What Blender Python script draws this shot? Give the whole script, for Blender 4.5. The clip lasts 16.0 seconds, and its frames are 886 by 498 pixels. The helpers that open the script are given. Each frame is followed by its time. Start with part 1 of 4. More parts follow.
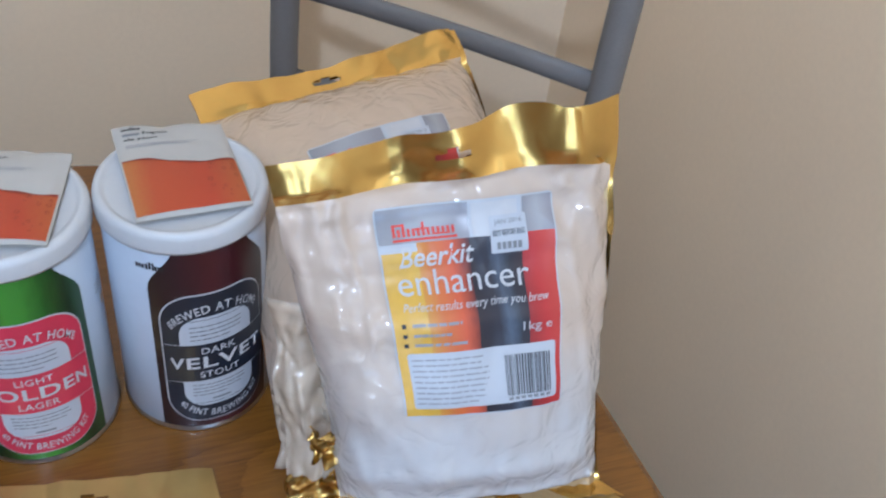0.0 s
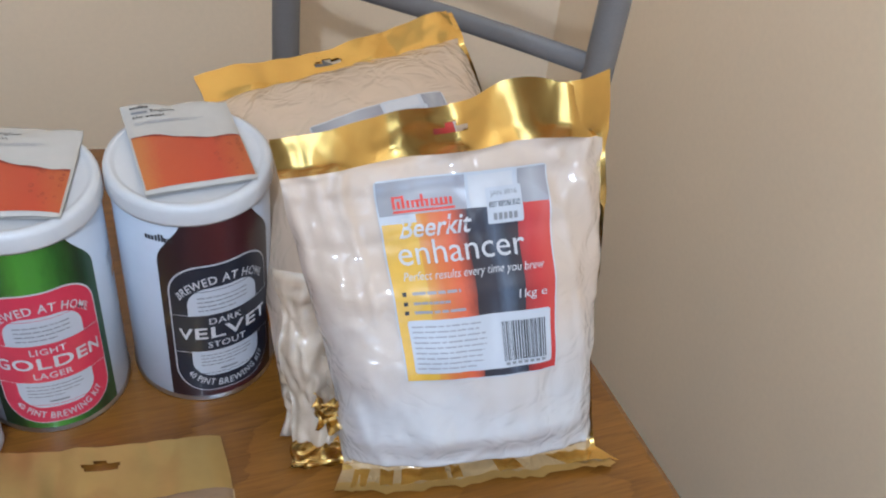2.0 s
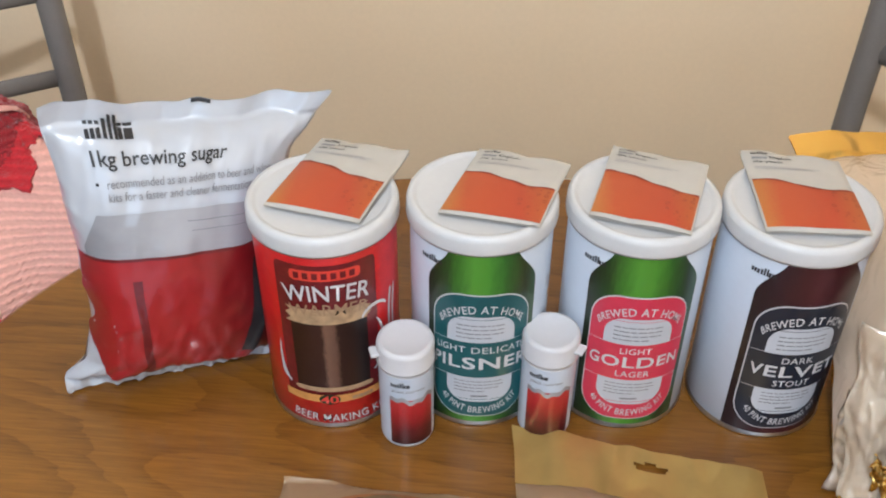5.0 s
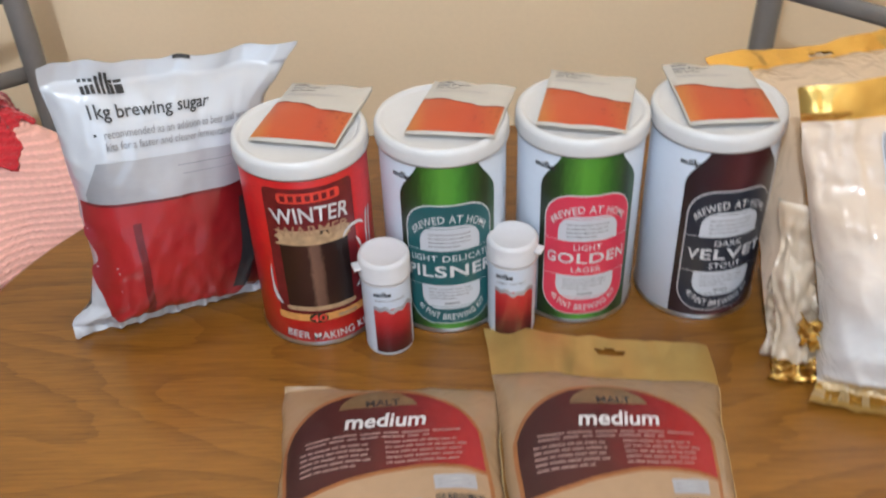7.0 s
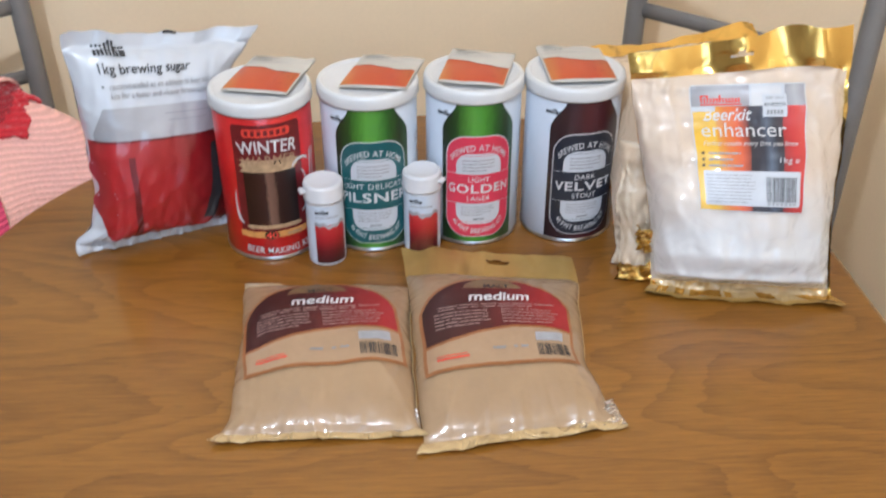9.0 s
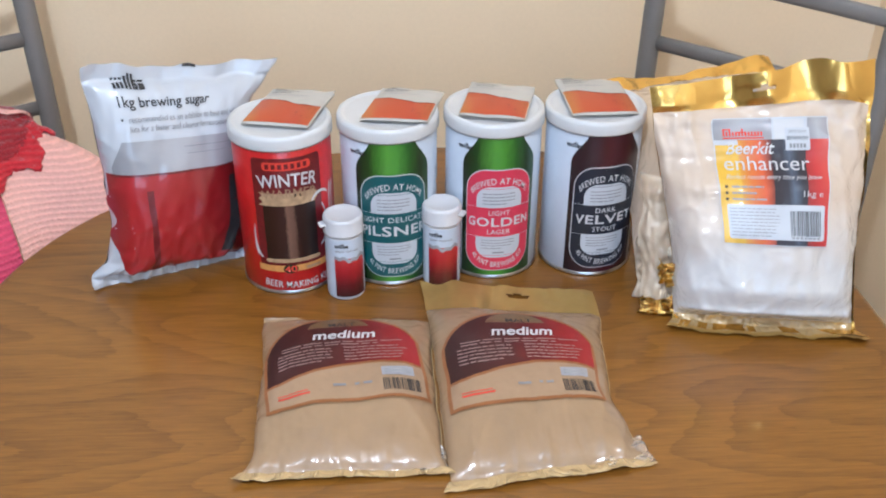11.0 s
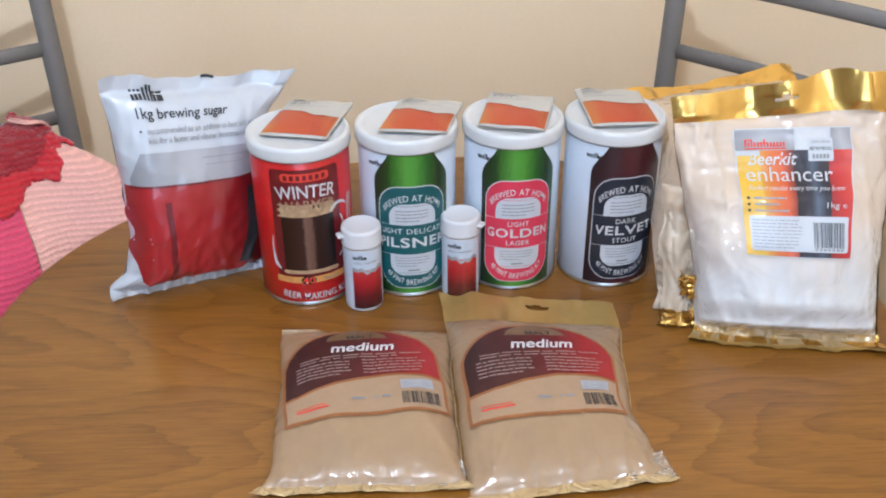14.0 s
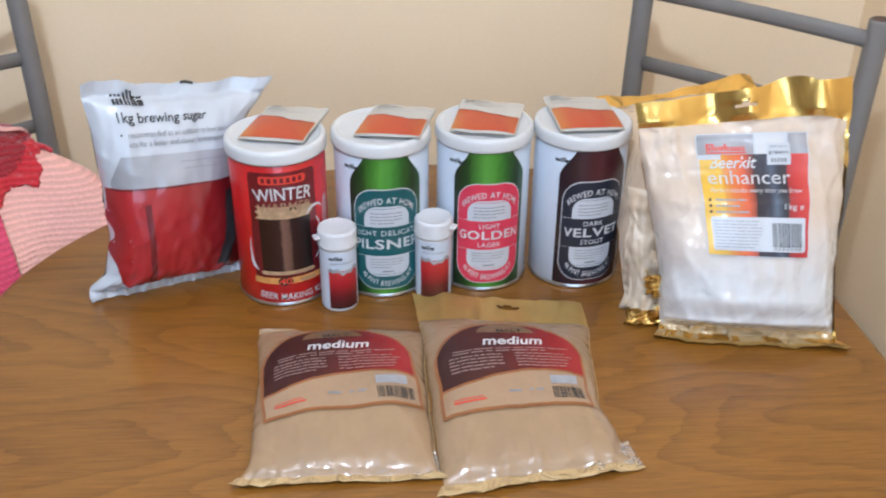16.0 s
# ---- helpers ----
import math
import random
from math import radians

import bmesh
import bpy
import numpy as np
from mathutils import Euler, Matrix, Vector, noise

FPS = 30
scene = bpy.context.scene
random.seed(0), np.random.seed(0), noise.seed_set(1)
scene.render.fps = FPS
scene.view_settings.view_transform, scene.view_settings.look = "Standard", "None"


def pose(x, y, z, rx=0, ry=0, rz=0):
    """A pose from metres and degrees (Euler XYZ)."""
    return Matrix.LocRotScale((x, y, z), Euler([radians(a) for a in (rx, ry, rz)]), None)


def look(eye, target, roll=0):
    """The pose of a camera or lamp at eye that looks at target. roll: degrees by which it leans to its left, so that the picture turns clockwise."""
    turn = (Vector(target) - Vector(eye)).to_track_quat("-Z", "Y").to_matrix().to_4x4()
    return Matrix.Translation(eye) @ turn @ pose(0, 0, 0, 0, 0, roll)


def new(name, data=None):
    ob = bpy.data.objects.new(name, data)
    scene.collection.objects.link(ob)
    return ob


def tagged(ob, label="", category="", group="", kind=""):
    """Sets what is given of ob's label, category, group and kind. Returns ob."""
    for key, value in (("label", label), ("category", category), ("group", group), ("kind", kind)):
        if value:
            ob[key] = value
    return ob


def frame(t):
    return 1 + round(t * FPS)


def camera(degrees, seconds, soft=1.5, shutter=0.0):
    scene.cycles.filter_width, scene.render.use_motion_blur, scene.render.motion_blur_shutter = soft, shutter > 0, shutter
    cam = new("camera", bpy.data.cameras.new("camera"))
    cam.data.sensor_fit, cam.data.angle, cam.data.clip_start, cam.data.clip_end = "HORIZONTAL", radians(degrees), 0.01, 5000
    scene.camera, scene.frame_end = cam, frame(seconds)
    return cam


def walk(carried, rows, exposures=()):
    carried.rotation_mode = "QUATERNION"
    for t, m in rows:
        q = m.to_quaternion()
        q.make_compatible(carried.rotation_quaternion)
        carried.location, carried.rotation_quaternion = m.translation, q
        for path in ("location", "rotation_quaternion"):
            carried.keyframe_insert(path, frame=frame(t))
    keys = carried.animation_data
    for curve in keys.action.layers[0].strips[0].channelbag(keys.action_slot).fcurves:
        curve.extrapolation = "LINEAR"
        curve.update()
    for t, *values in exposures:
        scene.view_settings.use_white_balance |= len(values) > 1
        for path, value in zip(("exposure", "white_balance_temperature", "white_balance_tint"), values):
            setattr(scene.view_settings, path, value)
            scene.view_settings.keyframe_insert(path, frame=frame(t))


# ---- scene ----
cam = camera(47.0, 16.0, soft=2.0, shutter=0.5)
PATH = [
    (0, (0.316, -0.45, 1.327), (0.924, 0.898, -0.019), 8.0),
    (0.5, (0.308, -0.454, 1.327), (0.89, 0.88, -0.045), 7.9),
    (1, (0.308, -0.46, 1.326), (0.932, 0.861, -0.04), 8.5),
    (1.5, (0.305, -0.468, 1.327), (0.921, 0.859, -0.037), 8.1),
    (2, (0.309, -0.476, 1.331), (0.912, 0.868, -0.022), 7.5),
    (2.5, (0.292, -0.485, 1.338), (0.832, 0.921, 0.022), 5.5),
    (3, (0.252, -0.489, 1.341), (0.632, 1.015, 0.079), 4.0),
    (3.5, (0.213, -0.496, 1.338), (0.366, 1.059, 0.09), 2.1),
    (4, (0.191, -0.511, 1.336), (0.179, 1.047, 0.083), 1.1),
    (4.5, (0.173, -0.521, 1.336), (0.063, 1.023, 0.069), 0.7),
    (4.7, (0.169, -0.521, 1.337), (0.035, 1.013, 0.061), 0.4),
    (6.8, (0.181, -0.613, 1.332), (0.083, 0.966, 0.107), -1.5),
    (7, (0.159, -0.638, 1.333), (0.125, 0.926, 0.087), -2.2),
    (7.5, (0.109, -0.731, 1.337), (0.205, 0.84, 0.103), -1.3),
    (8, (0.12, -0.811, 1.347), (0.256, 0.798, 0.167), -0.3),
    (8.5, (0.183, -0.908, 1.335), (0.246, 0.703, 0.151), 1.1),
    (9, (0.184, -0.923, 1.357), (0.253, 0.738, 0.245), -0.0),
    (9.5, (0.159, -0.913, 1.361), (0.273, 0.764, 0.276), -0.8),
    (10, (0.156, -0.914, 1.357), (0.255, 0.776, 0.292), 0.2),
    (12.5, (0.158, -0.902, 1.357), (0.226, 0.79, 0.292), -0.1),
    (13, (0.16, -0.898, 1.356), (0.225, 0.795, 0.293), -0.1),
    (13.5, (0.159, -0.9, 1.357), (0.218, 0.795, 0.297), -0.3),
    (14, (0.153, -0.903, 1.36), (0.208, 0.793, 0.302), -0.3),
    (14.5, (0.152, -0.907, 1.36), (0.203, 0.795, 0.312), -0.3),
    (15, (0.15, -0.912, 1.356), (0.207, 0.792, 0.31), -0.1),
    (15.5, (0.151, -0.92, 1.357), (0.211, 0.781, 0.306), 0.1),
    (16, (0.15, -0.939, 1.36), (0.261, 0.775, 0.335), 0.6),
]
walk(cam, [(t, look(eye, target, roll)) for t, eye, target, roll in PATH],
     exposures=[(0.0, -0.62, 4600, 8), (0.5, -0.54, 4820, 8), (1.0, -0.56, 4820, 8), (1.6, -0.54, 4900, 8), (2.2, -0.50, 4850, 8), (3.0, -0.38, 4850, 8), (3.6, -0.30, 5050, 8), (4.5, -0.28, 5400, 8), (7.5, -0.26, 5500, 8), (8.5, -0.20, 5400, 8), (10.0, -0.18, 5050, 8), (16.0, -0.18, 5080, 8)])

# ---- light ----
world = bpy.data.worlds.new("daylight")
scene.world = world
world.use_nodes = True
sky = world.node_tree.nodes.new("ShaderNodeTexSky")
sky.sky_type, sky.sun_disc = "NISHITA", False
sky.sun_elevation, sky.sun_rotation = radians(32), radians(220)
world.node_tree.links.new(sky.outputs[0], world.node_tree.nodes["Background"].inputs[0])
world.node_tree.nodes["Background"].inputs[1].default_value = 0.12


def window_lamp(name, eye, target, w, h, power, colour):
    data = bpy.data.lights.new(name, "AREA")
    data.shape, data.size, data.size_y, data.energy, data.color = "RECTANGLE", w, h, power, colour
    ob = new(name, data)
    ob.matrix_world = look(eye, target)
    return ob


# a bare hanging lamp above the near end of the table, and the cool daylight of the window in the rear wall
bulb = bpy.data.lights.new("hanging_lamp", "POINT")
bulb.energy, bulb.color, bulb.shadow_soft_size = 59, (1.0, 0.975, 0.94), 0.035
new("hanging_lamp", bulb).location = (0.0, -1.0, 2.05)
window_lamp("window_light", (0.30, -2.76, 1.60), (0.2, 0.4, 1.0), 1.10, 1.00, 14, (0.82, 0.91, 1.0))


# ---- materials ----
def nodes_of(name):
    m = bpy.data.materials.new(name)
    m.use_nodes = True
    return m, m.node_tree, m.node_tree.nodes["Principled BSDF"]


def surface(name, colour, rough=0.5, metal=0.0, coat=0.0, vary=0.12, scale=30.0, bump=0.0, bump_scale=200.0, sheen=0.0, trans=0.0, spec=0.5, crinkle=0.0):
    """A plain surface with two scales of variation and a fine relief."""
    m, tree, bsdf = nodes_of(name)
    link = tree.links.new
    co = tree.nodes.new("ShaderNodeTexCoord")
    big = tree.nodes.new("ShaderNodeTexNoise")
    big.inputs["Scale"].default_value, big.inputs["Detail"].default_value = scale, 5
    fine = tree.nodes.new("ShaderNodeTexNoise")
    fine.inputs["Scale"].default_value, fine.inputs["Detail"].default_value = bump_scale, 3
    link(co.outputs["Object"], big.inputs["Vector"])
    link(co.outputs["Object"], fine.inputs["Vector"])
    both = tree.nodes.new("ShaderNodeMath")
    both.operation, both.inputs[1].default_value = "MULTIPLY_ADD", 0.6
    half = tree.nodes.new("ShaderNodeMath")
    half.operation, half.inputs[1].default_value = "MULTIPLY", 0.4
    link(fine.outputs["Fac"], half.inputs[0])
    link(big.outputs["Fac"], both.inputs[0])
    link(half.outputs[0], both.inputs[2])
    ramp = tree.nodes.new("ShaderNodeValToRGB")
    ramp.color_ramp.elements[0].position, ramp.color_ramp.elements[1].position = 0.3, 0.7
    ramp.color_ramp.elements[0].color = (*[c * (1 - vary) for c in colour], 1)
    ramp.color_ramp.elements[1].color = (*[min(1, c * (1 + vary)) for c in colour], 1)
    link(both.outputs[0], ramp.inputs["Fac"])
    link(ramp.outputs["Color"], bsdf.inputs["Base Color"])
    bsdf.inputs["Roughness"].default_value, bsdf.inputs["Metallic"].default_value = rough, metal
    bsdf.inputs["Coat Weight"].default_value, bsdf.inputs["Coat Roughness"].default_value = coat, 0.08
    bsdf.inputs["Sheen Weight"].default_value = sheen
    bsdf.inputs["Specular IOR Level"].default_value = spec
    if trans:
        bsdf.inputs["Transmission Weight"].default_value = trans
    if crinkle:
        fold = tree.nodes.new("ShaderNodeTexNoise")
        fold.inputs["Scale"].default_value, fold.inputs["Detail"].default_value, fold.inputs["Distortion"].default_value = crinkle, 2, 0.8
        link(co.outputs["Object"], fold.inputs["Vector"])
        mid, sharp = tree.nodes.new("ShaderNodeMath"), tree.nodes.new("ShaderNodeMath")
        mid.operation, mid.inputs[1].default_value, sharp.operation = "SUBTRACT", 0.5, "ABSOLUTE"
        link(fold.outputs["Fac"], mid.inputs[0])
        link(mid.outputs[0], sharp.inputs[0])
        b = tree.nodes.new("ShaderNodeBump")
        b.inputs["Strength"].default_value, b.inputs["Distance"].default_value = bump, 0.010
        link(sharp.outputs[0], b.inputs["Height"])
        link(b.outputs[0], bsdf.inputs["Coat Normal"])
        if metal:
            link(b.outputs[0], bsdf.inputs["Normal"])
    elif bump:
        b = tree.nodes.new("ShaderNodeBump")
        b.inputs["Strength"].default_value, b.inputs["Distance"].default_value = bump, 0.001
        link(fine.outputs["Fac"], b.inputs["Height"])
        link(b.outputs[0], bsdf.inputs["Normal"])
        if coat:
            link(b.outputs[0], bsdf.inputs["Coat Normal"])
    return m


def oak():
    """Oak veneer: long grain along x with cathedral figure and pores, under satin varnish."""
    m, tree, bsdf = nodes_of("oak_veneer")
    link = tree.links.new

    def node(kind, **values):
        n = tree.nodes.new("ShaderNode" + kind)
        for key, value in values.items():
            n.inputs[key].default_value = value
        return n

    def calc(op, a, b=None, c=None):
        n = tree.nodes.new("ShaderNodeMath")
        n.operation = op
        for k, v in enumerate((a, b, c)):
            if v is None:
                continue
            if isinstance(v, (int, float)):
                n.inputs[k].default_value = v
            else:
                link(v, n.inputs[k])
        return n.outputs[0]

    def stretched(scale, detail, sx, sy, rough=0.5):
        mp = node("Mapping", Scale=(sx, sy, 1.0))
        link(co.outputs["Object"], mp.inputs["Vector"])
        tex = node("TexNoise", Scale=scale, Detail=detail, Roughness=rough)
        link(mp.outputs[0], tex.inputs["Vector"])
        return tex.outputs["Fac"]

    co = tree.nodes.new("ShaderNodeTexCoord")
    # growth rings cut at a slant: long pointed arches
    slow = stretched(1.0, 1.0, 2.6, 8.5)
    rings = calc("FRACT", calc("MULTIPLY_ADD", slow, 13.0, calc("MULTIPLY", stretched(1.0, 3, 12.0, 90.0), 0.7)))
    late = calc("POWER", rings, 2.5)
    pores = stretched(2.0, 4, 14.0, 300.0, 0.6)
    fleck = stretched(1.0, 3, 40.0, 420.0)
    board = stretched(1.0, 2, 0.8, 9.0)
    blot = stretched(3.0, 3, 1.0, 1.6)
    tone = calc("MULTIPLY_ADD", late, -0.13, calc("MULTIPLY_ADD", pores, 0.50, calc("MULTIPLY_ADD", board, 0.28, calc("MULTIPLY", blot, 0.25))))
    tone = calc("MULTIPLY_ADD", calc("LESS_THAN", fleck, 0.36), -0.06, tone)
    ramp = tree.nodes.new("ShaderNodeValToRGB")
    ramp.color_ramp.elements[0].position, ramp.color_ramp.elements[1].position = 0.24, 0.66
    ramp.color_ramp.elements[0].color, ramp.color_ramp.elements[1].color = (0.095, 0.032, 0.0028, 1), (0.262, 0.112, 0.0125, 1)
    link(tone, ramp.inputs["Fac"])
    link(ramp.outputs["Color"], bsdf.inputs["Base Color"])
    bsdf.inputs["Roughness"].default_value = 0.32
    link(calc("MULTIPLY_ADD", blot, 0.16, 0.24), bsdf.inputs["Roughness"])
    bsdf.inputs["Coat Weight"].default_value, bsdf.inputs["Coat Roughness"].default_value = 0.32, 0.09
    b = node("Bump", Strength=0.12, Distance=0.0006)
    link(pores, b.inputs["Height"])
    link(b.outputs[0], bsdf.inputs["Normal"])
    return m


def across(name, stops, axis="X", rough=0.35, coat=0.3):
    """Printed artwork whose tone runs across the picture, from stops of (place, colour)."""
    m, tree, bsdf = nodes_of(name)
    link = tree.links.new
    co = tree.nodes.new("ShaderNodeTexCoord")
    sep = tree.nodes.new("ShaderNodeSeparateXYZ")
    link(co.outputs["Generated"], sep.inputs[0])
    grain = tree.nodes.new("ShaderNodeTexNoise")
    grain.inputs["Scale"].default_value = 14
    link(co.outputs["Generated"], grain.inputs["Vector"])
    add = tree.nodes.new("ShaderNodeMath")
    add.operation, add.inputs[1].default_value = "MULTIPLY_ADD", 0.10
    link(grain.outputs["Fac"], add.inputs[0])
    link(sep.outputs[axis], add.inputs[2])
    ramp = tree.nodes.new("ShaderNodeValToRGB")
    els = ramp.color_ramp.elements
    while len(els) < len(stops):
        els.new(0.5)
    for e, (p, c) in zip(els, stops):
        e.position, e.color = p + 0.05, (*c, 1)
    link(add.outputs[0], ramp.inputs["Fac"])
    link(ramp.outputs["Color"], bsdf.inputs["Base Color"])
    bsdf.inputs["Roughness"].default_value, bsdf.inputs["Coat Weight"].default_value = rough, coat
    return m


def knit(name, colour):
    """Hand-knitted wool: ribbed rows with lumpy stitches."""
    m, tree, bsdf = nodes_of(name)
    link = tree.links.new
    co = tree.nodes.new("ShaderNodeTexCoord")
    rows = tree.nodes.new("ShaderNodeTexWave")
    rows.bands_direction = "Z"
    rows.inputs["Scale"].default_value, rows.inputs["Distortion"].default_value, rows.inputs["Detail"].default_value = 58, 0.9, 2
    rows.inputs["Detail Scale"].default_value = 2.0
    link(co.outputs["Object"], rows.inputs["Vector"])
    lumps = tree.nodes.new("ShaderNodeTexVoronoi")
    lumps.inputs["Scale"].default_value = 230
    link(co.outputs["Object"], lumps.inputs["Vector"])
    add = tree.nodes.new("ShaderNodeMath")
    add.operation, add.inputs[1].default_value = "MULTIPLY_ADD", -0.6
    link(lumps.outputs["Distance"], add.inputs[0])
    link(rows.outputs["Fac"], add.inputs[2])
    ramp = tree.nodes.new("ShaderNodeValToRGB")
    ramp.color_ramp.elements[0].color = (*[c * 0.85 for c in colour], 1)
    ramp.color_ramp.elements[1].color = (*[min(1, c * 1.12) for c in colour], 1)
    link(add.outputs[0], ramp.inputs["Fac"])
    link(ramp.outputs["Color"], bsdf.inputs["Base Color"])
    bsdf.inputs["Roughness"].default_value, bsdf.inputs["Sheen Weight"].default_value = 0.9, 0.3
    b = tree.nodes.new("ShaderNodeBump")
    b.inputs["Strength"].default_value, b.inputs["Distance"].default_value = 0.7, 0.0018
    link(add.outputs[0], b.inputs["Height"])
    link(b.outputs[0], bsdf.inputs["Normal"])
    return m


def filled(name, low, high, level, **look_of):
    """Powder behind clear film: its own tone below the level, the foil's tint through the emptier film above."""
    m = surface(name, low, **look_of)
    tree = m.node_tree
    bsdf = tree.nodes["Principled BSDF"]
    base = bsdf.inputs["Base Color"].links[0].from_socket
    co, sep, ramp, wob, add, mix = (tree.nodes.new("ShaderNode" + k) for k in ("TexCoord", "SeparateXYZ", "ValToRGB", "TexNoise", "Math", "MixRGB"))
    wob.inputs["Scale"].default_value, wob.inputs["Detail"].default_value = 3.5, 4
    add.operation, add.inputs[1].default_value = "MULTIPLY_ADD", 0.35
    tree.links.new(co.outputs["Generated"], sep.inputs[0])
    tree.links.new(co.outputs["Generated"], wob.inputs["Vector"])
    tree.links.new(wob.outputs["Fac"], add.inputs[0])
    tree.links.new(sep.outputs["Z"], add.inputs[2])
    ramp.color_ramp.elements[0].position, ramp.color_ramp.elements[1].position = level + 0.05, min(1, level + 0.40)
    ramp.color_ramp.elements[0].color = (1, 1, 1, 1)
    ramp.color_ramp.elements[1].color = (*[min(1, h / l) for h, l in zip(high, low)], 1)
    tree.links.new(add.outputs[0], ramp.inputs["Fac"])
    mix.blend_type, mix.inputs[0].default_value = "MULTIPLY", 1.0
    tree.links.new(base, mix.inputs[1])
    tree.links.new(ramp.outputs["Color"], mix.inputs[2])
    tree.links.new(mix.outputs[0], bsdf.inputs["Base Color"])
    return m


OAK = oak()
WALL = surface("cream_wall_paint", (0.93, 0.745, 0.50), 0.75, vary=0.035, scale=2.5, bump=0.25, bump_scale=160)
PALEWALL = surface("pale_wall_paint", (0.42, 0.39, 0.35), 0.75, vary=0.03, scale=2.5, bump=0.25, bump_scale=160)
CEIL = surface("ceiling_paint", (0.74, 0.73, 0.71), 0.8, vary=0.02, scale=3)
CARPET = surface("carpet", (0.26, 0.20, 0.15), 0.95, vary=0.25, scale=60, bump=0.8, bump_scale=600)
STEEL = surface("grey_powder_coat", (0.20, 0.185, 0.172), 0.62, metal=0.0, vary=0.08, scale=25, bump=0.08, bump_scale=500)
CUSHION = surface("seat_vinyl", (0.10, 0.07, 0.05), 0.5, vary=0.15, scale=40, bump=0.2)
PLUG = surface("brown_plug_plastic", (0.06, 0.035, 0.028), 0.5, vary=0.1)
PVC = surface("window_pvc", (0.8, 0.8, 0.8), 0.35, vary=0.03)
TIN = surface("tinplate", (0.62, 0.62, 0.62), 0.28, metal=1.0, vary=0.08)
WHITE = surface("white_print", (0.53, 0.58, 0.66), 0.4, coat=0.25, vary=0.025, scale=25)
LIDW = surface("white_lid_plastic", (0.56, 0.56, 0.56), 0.38, vary=0.03, scale=40, bump=0.04, bump_scale=300)
TUBW = surface("white_tub_plastic", (0.56, 0.55, 0.56), 0.33, vary=0.03, scale=40)
INKBLACK = surface("black_ink", (0.02, 0.02, 0.022), 0.45, vary=0.2)
INKGREY = surface("grey_ink", (0.22, 0.22, 0.23), 0.5, vary=0.15)
PALEGREY = surface("pale_grey_ink", (0.31, 0.31, 0.33), 0.5, vary=0.1)
MUTED = surface("muted_pink_ink", (0.30, 0.20, 0.18), 0.5, vary=0.2)
BROWNLINE = surface("brown_outline_ink", (0.26, 0.10, 0.03), 0.45, vary=0.2)
INKWHITE = surface("white_ink", (0.55, 0.55, 0.56), 0.45, vary=0.04)
NAVY = surface("navy_ink", (0.012, 0.017, 0.030), 0.35, coat=0.12, vary=0.15)
TEAL = surface("teal_ink", (0.010, 0.085, 0.095), 0.35, coat=0.12, vary=0.12)
ROSE = surface("rose_ink", (0.56, 0.035, 0.075), 0.35, coat=0.12, vary=0.1)
RED = surface("red_tin_ink", (0.50, 0.010, 0.010), 0.32, coat=0.4, vary=0.14, scale=50)
DEEPRED = surface("deep_red_ink", (0.13, 0.008, 0.012), 0.32, coat=0.4, vary=0.3, scale=60)
SCARLET = surface("scarlet_ink", (0.62, 0.05, 0.03), 0.4, vary=0.1)
CREAM = surface("cream_ink", (0.33, 0.215, 0.125), 0.4, coat=0.5, vary=0.06, scale=40)
OLIVE = surface("olive_gold_ink", (0.16, 0.10, 0.045), 0.4, coat=0.2, vary=0.2, scale=80)
FROTH = surface("froth_ink", (0.40, 0.27, 0.15), 0.4, coat=0.4, vary=0.35, scale=140)
RUST = surface("rust_ink", (0.22, 0.030, 0.014), 0.45, vary=0.3, scale=120)
AMBER = surface("amber_ink", (0.55, 0.26, 0.07), 0.4, vary=0.25, scale=90)
LEAF = surface("green_ink", (0.025, 0.035, 0.014), 0.4, vary=0.2)
GOLD = surface("gold_foil", (0.80, 0.54, 0.15), 0.24, metal=1.0, vary=0.10, scale=30, bump=0.5, bump_scale=40, crinkle=11)
PALEGOLD = surface("pale_crinkled_film", (0.48, 0.34, 0.16), 0.28, metal=0.15, coat=0.8, vary=0.12, scale=50, bump=0.9, bump_scale=90, crinkle=45)
DULLGOLD = surface("dull_gold_film", (0.50, 0.33, 0.10), 0.35, metal=0.6, vary=0.1, scale=40, bump=0.3, bump_scale=60)
POWDER = filled("white_powder_in_clear_film", (0.60, 0.59, 0.58), (0.56, 0.45, 0.345), 0.42, rough=0.5, coat=1.0, vary=0.06, scale=22, bump=1.0, bump_scale=60, crinkle=38)
PEACH = filled("cream_powder_in_clear_film", (0.58, 0.46, 0.34), (0.56, 0.43, 0.30), 0.4, rough=0.5, coat=1.0, vary=0.06, scale=22, bump=0.9, bump_scale=60, crinkle=34)
MALT = surface("cream_malt_in_clear_film", (0.305, 0.198, 0.106), 0.5, coat=1.0, vary=0.08, scale=22, bump=0.6, bump_scale=80, crinkle=24)
SUGARFILM = surface("white_bag_film", (0.48, 0.50, 0.54), 0.30, coat=0.6, vary=0.02, scale=20, bump=0.6, bump_scale=50, crinkle=22)
CLEAR = surface("crumpled_clear_film", (0.92, 0.80, 0.64), 0.12, coat=0.8, vary=0.1, scale=60, bump=0.3, bump_scale=60, trans=0.45)
THINFILM = surface("thin_clear_film", (0.97, 0.96, 0.95), 0.06, coat=0.5, vary=0.02, trans=0.97)
PAPER = surface("sachet_paper", (0.47, 0.45, 0.41), 0.5, vary=0.03, scale=40, bump=0.15, bump_scale=150)
STICKER = surface("white_sticker", (0.50, 0.52, 0.56), 0.45, vary=0.02)
